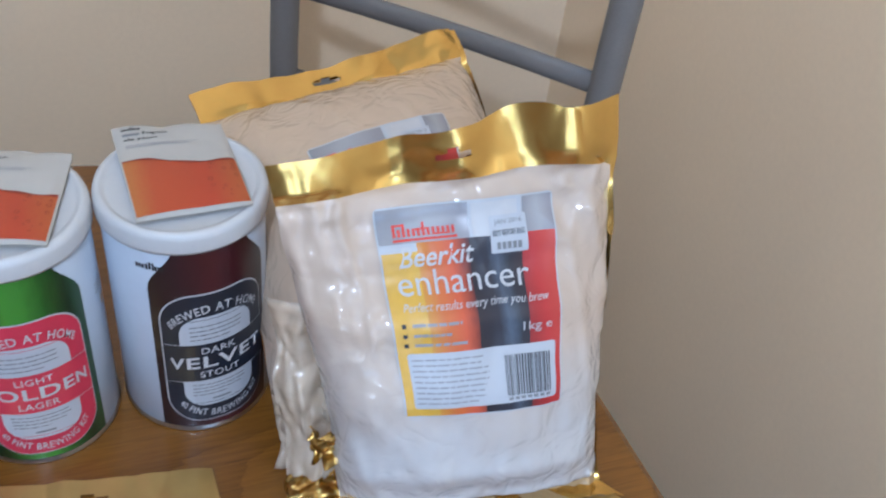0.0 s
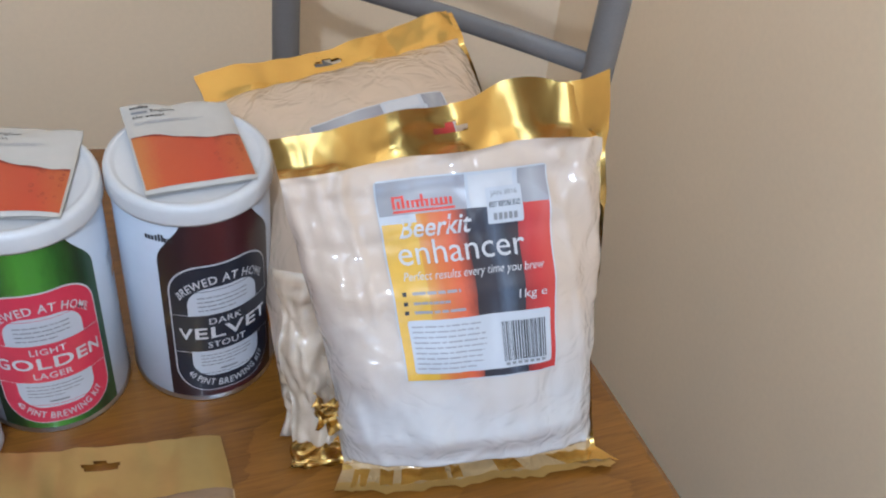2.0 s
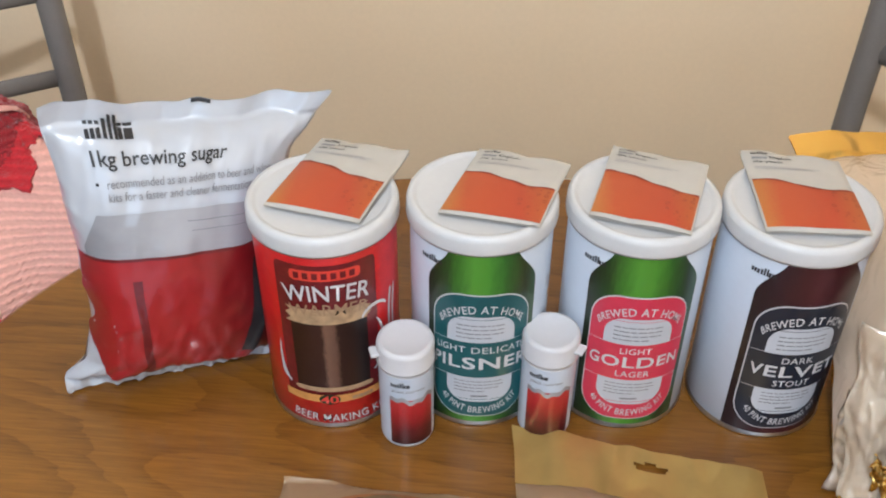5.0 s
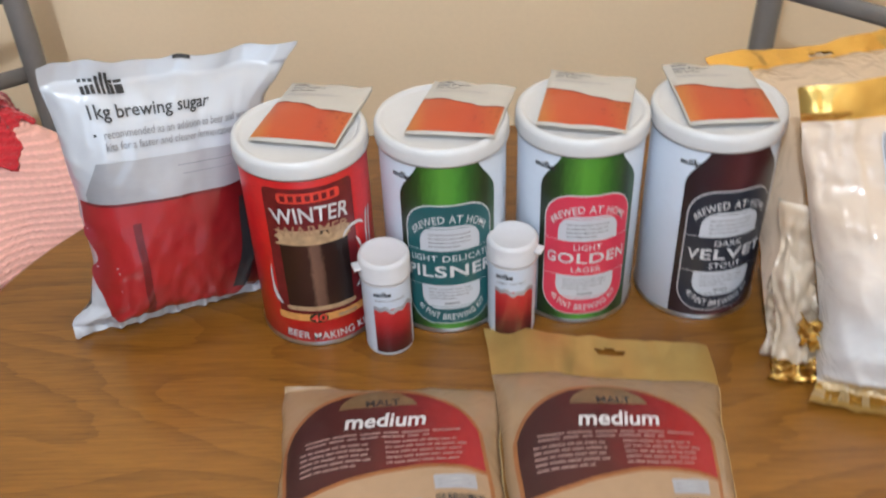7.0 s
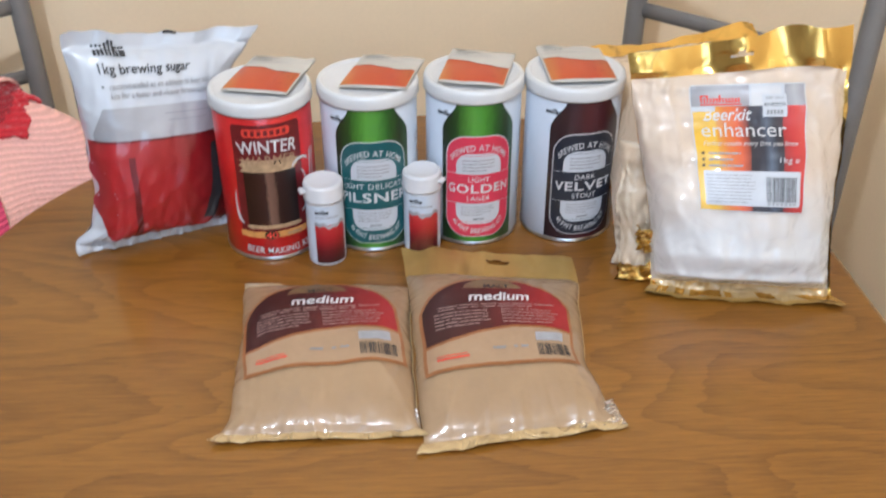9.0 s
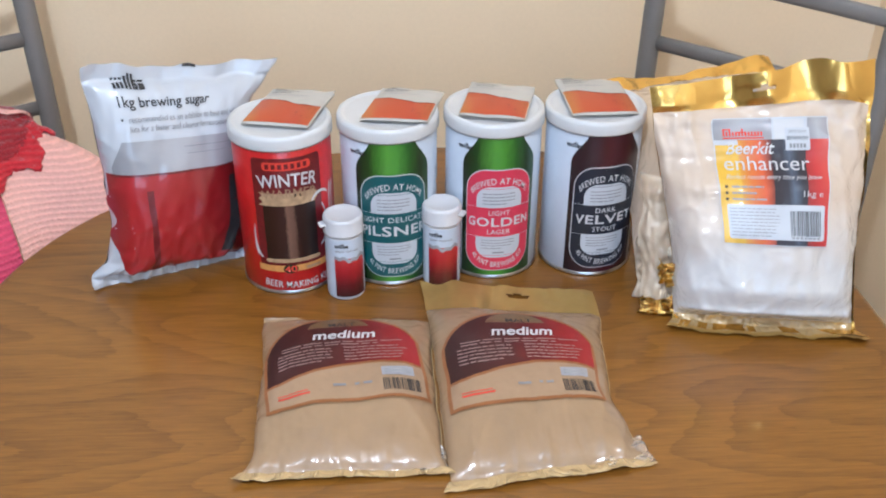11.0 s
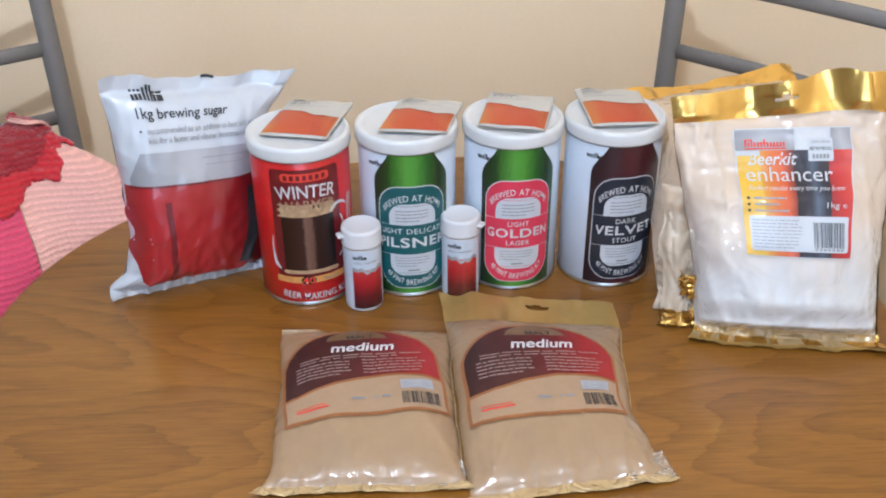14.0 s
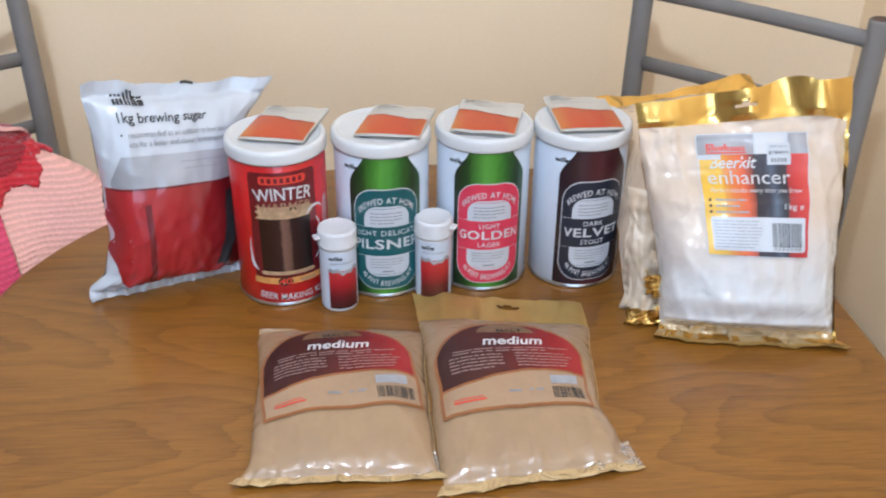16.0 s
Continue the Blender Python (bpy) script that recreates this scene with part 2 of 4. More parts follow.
MAROON = across("maroon_print", [(0.0, (0.030, 0.007, 0.007)), (0.45, (0.065, 0.008, 0.007)), (0.65, (0.15, 0.009, 0.009)), (0.85, (0.27, 0.012, 0.012)), (1.0, (0.30, 0.018, 0.020))], coat=0.05, rough=0.5)
GREENGLASS = across("green_bottle_print", [(0.0, (0.006, 0.012, 0.005)), (0.16, (0.012, 0.045, 0.008)), (0.42, (0.085, 0.27, 0.022)), (0.55, (0.07, 0.24, 0.022)), (0.72, (0.022, 0.10, 0.014)), (0.88, (0.012, 0.03, 0.010)), (1.0, (0.02, 0.06, 0.02))])
DARKGLASS = across("dark_bottle_print", [(0.0, (0.012, 0.006, 0.010)), (0.2, (0.02, 0.006, 0.010)), (0.5, (0.055, 0.008, 0.014)), (0.8, (0.035, 0.006, 0.010)), (1.0, (0.012, 0.005, 0.008))])
MUG = across("dark_ale_print", [(0.0, (0.012, 0.005, 0.004)), (0.38, (0.03, 0.008, 0.006)), (0.44, (0.16, 0.085, 0.055)), (0.56, (0.12, 0.06, 0.04)), (0.62, (0.02, 0.006, 0.005)), (1.0, (0.008, 0.004, 0.004))])
WINE = across("red_drink_print", [(0.0, (0.03, 0.004, 0.006)), (0.3, (0.10, 0.005, 0.010)), (0.7, (0.36, 0.012, 0.018)), (1.0, (0.44, 0.03, 0.03))], axis="Z")
SUGARRED = across("red_jug_print", [(0.0, (0.22, 0.008, 0.011)), (0.25, (0.33, 0.011, 0.015)), (0.6, (0.31, 0.010, 0.014)), (0.85, (0.17, 0.006, 0.009)), (1.0, (0.12, 0.007, 0.009))], coat=0.6)
GLASSGREY = across("grey_glass_print", [(0.0, (0.26, 0.26, 0.28)), (0.5, (0.38, 0.38, 0.40)), (1.0, (0.29, 0.28, 0.30))], coat=0.6)
ORANGE = across("amber_beer_print", [(0.0, (0.44, 0.16, 0.030)), (0.22, (0.42, 0.070, 0.018)), (0.7, (0.40, 0.048, 0.015)), (1.0, (0.40, 0.09, 0.02))], coat=0.1, rough=0.45)
PINK = knit("pale_pink_wool", (0.80, 0.43, 0.35))
HOTPINK = knit("hot_pink_wool", (0.62, 0.06, 0.13))
CRIMSON = knit("crimson_wool", (0.52, 0.014, 0.022))
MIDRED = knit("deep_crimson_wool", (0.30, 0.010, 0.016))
DARKRED = knit("dark_red_wool", (0.10, 0.008, 0.012))


# ---- building helpers ----
FINE_PRINT = ("maker_mark", "small_print", "bar_code", "code_digits", "side_marks", "side_lines", "brand_mark", "inner_line", "band_line", "glass_line", "bubbles", "claim_line", "band_print", "sticker_print", "weight_line", "brand_bar")
def part(name, bm, material, parent=None, label="", smooth=True):
    """Links a bmesh as one mesh object, under a thing or a part."""
    data = bpy.data.meshes.new(name)
    bmesh.ops.recalc_face_normals(bm, faces=bm.faces) if len(bm.faces) < 20000 else None
    bm.to_mesh(data)
    bm.free()
    data.materials.append(material)
    if smooth:
        data.polygons.foreach_set("use_smooth", [True] * len(data.polygons))
    ob = new(name, data)
    ob.parent = parent
    if label:
        tagged(ob, label)
    if name in FINE_PRINT:
        tagged(ob, kind="stuff")
    return ob


def thing(name, m, label, category, group=""):
    ob = new(name)
    ob.empty_display_size = 0.02
    ob.matrix_world = m
    return tagged(ob, label, category, group)


def sheet(fn, nu, nv, skip=None, into=None):
    """A grid of fn(a, b), a and b from 0 to 1."""
    bm = into or bmesh.new()
    vs = [[bm.verts.new(fn(i / nu, j / nv)) for i in range(nu + 1)] for j in range(nv + 1)]
    for j in range(nv):
        for i in range(nu):
            if not (skip and skip((i + 0.5) / nu, (j + 0.5) / nv)):
                bm.faces.new((vs[j][i], vs[j][i + 1], vs[j + 1][i + 1], vs[j + 1][i]))
    return bm


def turned(profile, n=64):
    """A body of revolution from (radius, height) pairs."""
    bm = bmesh.new()
    rings = [[bm.verts.new((r * math.cos(2 * math.pi * i / n), r * math.sin(2 * math.pi * i / n), z)) for i in range(n)] for r, z in profile]
    for lo, hi in zip(rings, rings[1:]):
        for i in range(n):
            bm.faces.new((lo[i], lo[(i + 1) % n], hi[(i + 1) % n], hi[i]))
    bm.faces.new(rings[0][::-1])
    bm.faces.new(rings[-1])
    return bm


def box(x0, y0, z0, x1, y1, z1, bevel=0.0):
    bm = bmesh.new()
    bmesh.ops.create_cube(bm, size=1, matrix=Matrix.Translation(((x0 + x1) / 2, (y0 + y1) / 2, (z0 + z1) / 2)) @ Matrix.Diagonal((x1 - x0, y1 - y0, z1 - z0, 1)))
    if bevel:
        bmesh.ops.bevel(bm, geom=bm.edges[:], offset=bevel, segments=3, profile=0.5, affect="EDGES")
    return bm


def tube(points, radius, n=14, flat=1.0):
    """A tube along points, with closed, slightly domed ends."""
    bm = bmesh.new()
    rings = []
    pts = [Vector(p) for p in points]
    for k, p in enumerate(pts):
        way = (pts[min(k + 1, len(pts) - 1)] - pts[max(k - 1, 0)]).normalized()
        side = way.cross(Vector((0, 0, 1)) if abs(way.z) < 0.9 else Vector((0, 1, 0))).normalized()
        up = side.cross(way)
        rings.append([bm.verts.new(p + radius * (flat * math.cos(2 * math.pi * i / n) * side + math.sin(2 * math.pi * i / n) * up)) for i in range(n)])
    for lo, hi in zip(rings, rings[1:]):
        for i in range(n):
            bm.faces.new((lo[i], lo[(i + 1) % n], hi[(i + 1) % n], hi[i]))
    bm.faces.new(rings[0][::-1])
    bm.faces.new(rings[-1])
    return bm


def inset(y, y0, y1, r):
    """How far a rounded rectangle's side stands in at height y."""
    d = max(y0 + r - y, y - (y1 - r), 0.0)
    return r - math.sqrt(max(r * r - min(d, r) ** 2, 0.0)) if d > 0 else 0.0


def patch(surf, y0, y1, left, right, off, nx=16, ny=20):
    """Flat print on a curved face: surf(x, y, off) gives the place; left(y) and right(y) bound it."""
    def at(a, b):
        y = y0 + (y1 - y0) * (0.5 - 0.5 * math.cos(math.pi * b))
        return surf(left(y) + (right(y) - left(y)) * a, y, off)
    return sheet(at, nx, ny)


def rounded(surf, x0, x1, y0, y1, r, off, nx=16, ny=20):
    return patch(surf, y0, y1, lambda y: x0 + inset(y, y0, y1, r), lambda y: x1 - inset(y, y0, y1, r), off, nx, ny)


def bars(surf, rows, off):
    """Several thin bars (x0, x1, y0, y1) as one print."""
    bm = bmesh.new()
    for x0, x1, y0, y1 in rows:
        sheet(lambda a, b: surf(x0 + (x1 - x0) * a, y0 + (y1 - y0) * b, off), 6, 3, into=bm)
    return bm


def text_shape(words, width, height, bold=0.0, shear=0.0, spacing=1.0):
    """Flat letters, centred on x = 0 with their foot at y = 0, as (points, faces)."""
    curve = bpy.data.curves.new("letters", "FONT")
    curve.body, curve.offset, curve.shear, curve.space_character = words, bold, shear, spacing
    curve.resolution_u = 3
    ob = bpy.data.objects.new("letters", curve)
    scene.collection.objects.link(ob)
    bpy.context.view_layer.update()
    got = bpy.data.meshes.new_from_object(ob.evaluated_get(bpy.context.evaluated_depsgraph_get()))
    pts = np.array([v.co[:2] for v in got.vertices])
    faces = [tuple(p.vertices) for p in got.polygons]
    bpy.data.objects.remove(ob)
    bpy.data.curves.remove(curve)
    bpy.data.meshes.remove(got)
    lo, hi = pts.min(0), pts.max(0)
    return (pts - [(lo[0] + hi[0]) / 2, lo[1]]) * [width / (hi[0] - lo[0]), height / (hi[1] - lo[1])], faces


def letters(surf, words, x, y, width, height, off, bold=0.0, shear=0.0, bow=0.0, turn=0.0, spacing=1.0):
    """Letters printed on a face, centred on x, foot at y. bow: radius of the arc they follow (over the top; minus: under the bottom)."""
    pts, faces = text_shape(words, width, height, bold, shear, spacing)
    bm = bmesh.new()
    c, s = math.cos(turn), math.sin(turn)
    for px, py in pts.tolist():
        if bow > 0:
            px, py = (bow + py) * math.sin(px / bow), (bow + py) * math.cos(px / bow) - bow
        elif bow < 0:
            px, py = (-bow - py) * math.sin(px / -bow), -bow - (-bow - py) * math.cos(px / -bow)
        bm.verts.new(surf(x + c * px - s * py, y + s * px + c * py, off))
    bm.verts.ensure_lookup_table()
    for f in faces:
        try:
            bm.faces.new([bm.verts[i] for i in f])
        except ValueError:
            pass
    return bm


# ---- room ----
SIDE = 0.90  # the side wall that meets the back wall beside the chair


def prism(corners, z0, z1):
    bm = bmesh.new()
    lo = [bm.verts.new((x, y, z0)) for x, y in corners]
    hi = [bm.verts.new((x, y, z1)) for x, y in corners]
    n = len(lo)
    for i in range(n):
        bm.faces.new((lo[i], lo[(i + 1) % n], hi[(i + 1) % n], hi[i]))
    bm.faces.new(lo[::-1])
    bm.faces.new(hi)
    return bm


def structure(name, bm, material, label, smooth=False):
    return tagged(part(name, bm, material, None, label, smooth), category=name.split("_")[0], kind="structure")


structure("floor", box(-2.4, -3.2, -0.1, 1.2, 1.0, 0.0), CARPET, "brown carpeted floor of the dining room")
structure("ceiling", box(-2.4, -3.2, 2.4, 1.2, 1.0, 2.5), CEIL, "plain white painted ceiling")
structure("wall_back", box(-2.3, 0.575, 0, SIDE + 0.12, 0.695, 2.4), WALL, "cream painted wall behind the chairs")
structure("wall_right", box(SIDE, -2.95, 0, SIDE + 0.12, 0.575, 2.4), WALL, "cream painted side wall beside the table")


def wall_with_openings(name, y, x0, x1, openings, thick, label):
    """A wall along x with window openings (x0, x1, z0, z1) through it, given from low x to high."""
    bm = bmesh.new()
    spans, x = [], x0
    for a0, a1, z0, z1 in openings:
        spans += [(x, a0, 0, 2.4), (a0, a1, 0, z0), (a0, a1, z1, 2.4)]
        x = a1
    for a, b, c, d in spans + [(x, x1, 0, 2.4)]:
        piece = box(a, y, c, b, y + thick, d)
        data = bpy.data.meshes.new("piece")
        piece.to_mesh(data)
        piece.free()
        bm.from_mesh(data)
        bpy.data.meshes.remove(data)
    return structure(name, bm, PALEWALL, label)


structure("wall_left", box(-2.3, -2.95, 0, -2.18, 0.575, 2.4), PALEWALL, "pale painted side wall")
wall_with_openings("wall_rear", -2.95, -2.18, SIDE, [(-0.35, 0.85, 1.05, 2.15)], 0.12, "pale rear wall with one window")


def window(name, along_x, at, a0, a1, z0, z1, label):
    ob = thing(name, pose(0, 0, 0), label, "window")
    ob["kind"] = "structure"
    mid = (a0 + a1) / 2
    for s0, s1, b0, b1 in ((a0, a0 + 0.05, z0, z1), (a1 - 0.05, a1, z0, z1), (a0 + 0.05, a1 - 0.05, z0, z0 + 0.05), (a0 + 0.05, a1 - 0.05, z1 - 0.05, z1), (mid - 0.02, mid + 0.02, z0 + 0.05, z1 - 0.05)):
        part("window_frame", box(s0, at - 0.03, b0, s1, at + 0.03, b1, 0.005) if along_x else box(at - 0.03, s0, b0, at + 0.03, s1, b1, 0.005), PVC, ob)
    return ob


window("window_1", True, -2.90, -0.35, 0.85, 1.05, 2.15, "white framed window with one mullion")

# ---- table ----
TABLE = 0.75
table = thing("dining_table", pose(0.184, -0.30, 0), "oval oak-veneered dining table with satin varnish", "table")


def table_outline(k, n=160):
    """The rim: two rounded ends joined by short straight sides, grown by k."""
    out = []
    for i in range(n):
        a = 2 * math.pi * i / n
        cx, sy = math.cos(a), math.sin(a)
        x = math.copysign(abs(cx) ** (2 / 2.15), cx) * (0.461 + k)
        y = math.copysign(abs(sy) ** (2 / 2.15), sy) * (0.379 + k) + (0.232 if sy >= 0 else -0.26)
        th = 0.06
        out.append((x * math.cos(th) - y * math.sin(th) + 0.012, x * math.sin(th) + y * math.cos(th)))
    return out


bm = bmesh.new()
rings = []
for k, z in ((-0.010, 0.722), (-0.003, 0.724), (0.0, 0.731), (0.0, 0.741), (-0.002, 0.747), (-0.007, 0.75)):
    rings.append([bm.verts.new((x, y, z)) for x, y in table_outline(k)])
for lo, hi in zip(rings, rings[1:]):
    for i in range(len(lo)):
        bm.faces.new((lo[i], lo[(i + 1) % len(lo)], hi[(i + 1) % len(lo)], hi[i]))
bm.faces.new(rings[0][::-1])
bm.faces.new(rings[-1])
part("tabletop", bm, OAK, table, smooth=False)
part("apron", prism([(x * 0.72, y * 0.78) for x, y in table_outline(0, 48)], 0.64, 0.722), OAK, table)
for x, y in ((-0.27, 0.33), (0.27, 0.33), (-0.27, -0.36), (0.27, -0.36)):
    part("leg", turned([(0.022, 0), (0.026, 0.04), (0.030, 0.3), (0.034, 0.6), (0.036, 0.645)], 20), OAK, table).location = (x, y, 0)


# ---- chairs ----
def chair(m, label):
    """A tubular steel dining chair; its back stands along local x with the sitter's side at minus y."""
    ob = thing("dining_chair", m, label, "chair", "chairs round the table")
    w = 0.155
    for sx in (-w, w):
        post = part("back_post", tube([(sx, 0.0, 0), (sx, 0.0, 0.4), (sx, 0.0, 0.60), (sx, 0.004, 0.80), (sx, 0.012, 0.983), (sx, 0.0125, 0.986)], 0.0135, 20), STEEL, ob)
        part("end_plug", turned([(0.0112, 0.9855), (0.0112, 0.9875), (0.0102, 0.9882), (0.006, 0.9878)], 20), PLUG, post, "dark brown plastic end plug").location = (sx, 0.0125, 0)
    for z in (0.963, 0.863, 0.763):
        yy = 0.006 + 0.00004 * z
        part("back_bar", tube([(-w + 0.006, yy, z), (-w / 2, yy + 0.004, z), (0, yy + 0.006, z), (w / 2, yy + 0.004, z), (w - 0.006, yy, z)], 0.0105, 12, 0.55), STEEL, ob)
    for sx in (-0.17, 0.17):
        part("front_leg", tube([(sx, -0.36, 0), (sx, -0.36, 0.44)], 0.012, 14), STEEL, ob)
        part("side_rail", tube([(sx, -0.36, 0.43), (sx * w / 0.17, 0.0, 0.43)], 0.010, 10), STEEL, ob)
    part("seat", box(-0.185, -0.40, 0.438, 0.185, -0.02, 0.475, 0.014), CUSHION, ob, "dark padded seat")
    return ob


chair(pose(0.6085, 0.278, 0, 0, 0, -43.2), "grey tubular steel dining chair with ladder back, behind the bags")
chair(pose(-0.458, 0.338, 0, 0, 0, 35), "grey tubular steel dining chair with a knitted blanket over it")

# ---- tins ----
R_TIN, H_TIN = 0.0495, 0.168


def on_tin(x, y, off):
    a, r = x / R_TIN, R_TIN + off
    return (r * math.sin(a), -r * math.cos(a), y)


def tin_shell(ob, material, lid_label):
    part("tin_body", turned([(R_TIN - 0.004, 0.0015), (R_TIN - 0.0015, 0.0), (R_TIN + 0.0008, 0.001), (R_TIN + 0.0010, 0.0028), (R_TIN - 0.0004, 0.0042), (R_TIN - 0.0004, H_TIN)], 96), TIN, ob)
    part("paper_wrap", turned([(R_TIN - 0.0003, 0.0046), (R_TIN, 0.005), (R_TIN, H_TIN - 0.001), (R_TIN - 0.0003, H_TIN - 0.0006)], 96), material, ob)
    part("lid", turned([(R_TIN + 0.0003, H_TIN - 0.0015), (R_TIN + 0.0024, H_TIN - 0.0017), (R_TIN + 0.0026, H_TIN), (R_TIN + 0.0023, H_TIN + 0.0080), (R_TIN + 0.0013, H_TIN + 0.0112), (R_TIN - 0.0012, H_TIN + 0.0125),
                        (R_TIN - 0.003, H_TIN + 0.0122), (R_TIN - 0.0045, H_TIN + 0.0108), (R_TIN - 0.006, H_TIN + 0.0105), (0.012, H_TIN + 0.0106)], 96), LIDW, ob, lid_label)


def scribble(surf, x0, x1, y0, y1, n, seed, off, fill=0.55):
    """Rows of small print too fine to read, as plain bars."""
    rnd = random.Random(seed)
    rows = []
    step = (y1 - y0) / n
    for k in range(n):
        y, x = y1 - (k + 1) * step, x0
        end = x1 - (x1 - x0) * rnd.uniform(0, 0.15) * (1 if k < n - 1 else 3)
        while x < end:
            w = rnd.uniform(0.06, 0.2) * (x1 - x0)
            rows.append((x, min(x + w, end), y + step * 0.2, y + step * (0.2 + fill)))
            x += w + 0.02 * (x1 - x0)
    return bars(surf, rows, off)


def beer_tin(x, y, turn, glass, ink, title, label):
    ob = thing("beer_kit_tin", pose(x, y, TABLE, 0, 0, turn), label, "tin", "beer kit tins in a row")
    tin_shell(ob, WHITE, "white push-on plastic lid")

    def half(z):
        k = min(max((0.166 - z) / 0.032, 0), 1)
        return 0.0235 + 0.0165 * (k * k * (3 - 2 * k)) ** 0.8

    bottle = part("bottle_picture", patch(on_tin, 0.0052, 0.1672, lambda z: -half(z), half, 0.0003, 20, 40), glass, ob)

    def on_panel(px, py, off):
        return on_tin(px, 0.0112 + (py - 0.0085) * 1.093, off)

    def on_words(px, py, off):
        return on_panel(0.0340 * math.sin(max(-1.45, min(1.45, px / 0.0340))), py, off)

    panel = part("oval_label", rounded(on_panel, -0.0350, 0.0350, 0.0085, 0.1185, 0.022, 0.0006, 20, 40), INKWHITE, ob)
    part("coloured_field", rounded(on_panel, -0.0340, 0.0340, 0.0095, 0.1175, 0.021, 0.0009, 20, 40), ink, panel)
    part("white_field", rounded(on_panel, -0.0235, 0.0235, 0.0235, 0.1005, 0.0135, 0.0012, 16, 36), STICKER, panel)
    part("inner_line", bars(on_panel, [(-0.0215, 0.0215, 0.0258, 0.0262), (-0.0215, 0.0215, 0.0980, 0.0984)], 0.0014), ink, panel)
    part("name_band", patch(on_panel, 0.0470, 0.0785, lambda z: -0.0338, lambda z: 0.0338, 0.0015, 20, 4), ink, panel)
    part("band_line", bars(on_panel, [(-0.0338, 0.0338, 0.0786, 0.0790), (-0.0338, 0.0338, 0.0464, 0.0468)], 0.0016), INKWHITE, panel)
    part("lettering", letters(on_words, "BREWED AT HOME", 0, 0.1035, 0.070, 0.0066, 0.0013, 0.012, bow=0.050, spacing=1.1), INKWHITE, panel)
    part("lettering", letters(on_words, "40 PINT BREWING KIT", 0, 0.0125, 0.070, 0.0062, 0.0013, 0.012, bow=-0.046, spacing=1.1), INKWHITE, panel)
    for words, zz, w, h, bold in title:
        part("lettering", letters(on_words, words, 0, zz, w, h, 0.0018, bold, spacing=1.08), INKWHITE, panel)
    part("small_print", scribble(on_panel, -0.017, 0.017, 0.0815, 0.0955, 4, 3, 0.0015, 0.26), INKGREY, panel)
    part("small_print", scribble(on_panel, -0.018, 0.018, 0.0330, 0.0450, 4, 4, 0.0015, 0.26), INKGREY, panel)
    part("strength_line", bars(on_panel, [(-0.006, 0.006, 0.0285, 0.0300)], 0.0015), INKGREY, panel)
    maker_mark(on_tin, -0.0460, 0.1505, 0.0175, 0.0060, 0.0004, ob, INKBLACK)
    part("side_badge", bars(on_tin, [(0.0620, 0.0680, 0.100, 0.107)], 0.0004), AMBER, ob)
    part("side_lines", scribble(on_tin, 0.055, 0.075, 0.115, 0.125, 3, 8, 0.0004, 0.4), PALEGREY, ob)
    return ob


def maker_mark(surf, x0, y0, w, h, off, parent, ink):
    """The maker's mark as plain upright strokes and blocks."""
    rows = []
    for a, b, top in ((0.0, 0.09, 0.6), (0.12, 0.21, 0.6), (0.24, 0.33, 0.6), (0.38, 0.46, 0.75), (0.50, 0.57, 1.0), (0.61, 0.68, 1.0), (0.69, 0.78, 0.6), (0.81, 1.0, 0.6)):
        rows.append((x0 + w * a, x0 + w * b, y0, y0 + h * top))
    part("maker_mark", bars(surf, rows, off), ink, parent)


LAGER = (("LIGHT", 0.0705, 0.022, 0.0052, 0.008), ("GOLDEN", 0.0582, 0.078, 0.0098, 0.02), ("LAGER", 0.0500, 0.024, 0.0052, 0.008))
PILS = (("LIGHT DELICATE", 0.0692, 0.076, 0.0056, 0.008), ("PILSNER", 0.0545, 0.086, 0.0108, 0.02))
STOUT = (("DARK", 0.0705, 0.022, 0.0052, 0.008), ("VELVET", 0.0582, 0.074, 0.0098, 0.02), ("STOUT", 0.0500, 0.026, 0.0052, 0.008))
TINS = {"red": (0.0395, 0.019), "pils": (0.1470, 0.031), "lager": (0.2555, 0.039), "stout": (0.3600, 0.040)}
beer_tin(*TINS["pils"], 5, GREENGLASS, TEAL, PILS, "white pilsner kit tin with green bottle and teal label")
beer_tin(*TINS["lager"], 4, GREENGLASS, ROSE, LAGER, "white lager kit tin with green bottle and rose label")
beer_tin(*TINS["stout"], 11, DARKGLASS, NAVY, STOUT, "white stout kit tin with dark bottle and navy label")

ale = thing("beer_kit_tin", pose(*TINS["red"], TABLE, 0, 0, 10), "glossy red winter ale kit tin with a beer mug picture", "tin", "beer kit tins in a row")
tin_shell(ale, RED, "white push-on plastic lid")
part("dark_panel", rounded(on_tin, -0.036, 0.036, 0.030, 0.158, 0.004, 0.0003, 20, 16), DEEPRED, ale)
part("brand_plate", rounded(on_tin, -0.024, 0.024, 0.1450, 0.1540, 0.003, 0.0006), SCARLET, ale)
part("brand_mark", bars(on_tin, [(-0.021 + 0.0062 * k, -0.0172 + 0.0062 * k, 0.1468, 0.1522) for k in range(7)], 0.0009), DEEPRED, ale)
part("lettering", letters(on_tin, "WINTER", 0, 0.1275, 0.058, 0.0140, 0.0012, 0.012, bow=0.16), INKWHITE, ale)
mug = part("mug_picture", rounded(on_tin, -0.0270, 0.0270, 0.0400, 0.1120, 0.004, 0.0006, 16, 12), MUG, ale)
part("beer_head", patch(on_tin, 0.1060, 0.1200, lambda z: -0.0285 - 0.002 * math.sin(z * 900), lambda z: 0.0285 + 0.002 * math.sin(z * 1100), 0.0009, 16, 14), FROTH, mug)
part("lettering", letters(on_tin, "WARMER", 0.001, 0.1150, 0.053, 0.0100, 0.0013, 0.004, bow=0.16), CREAM, mug)
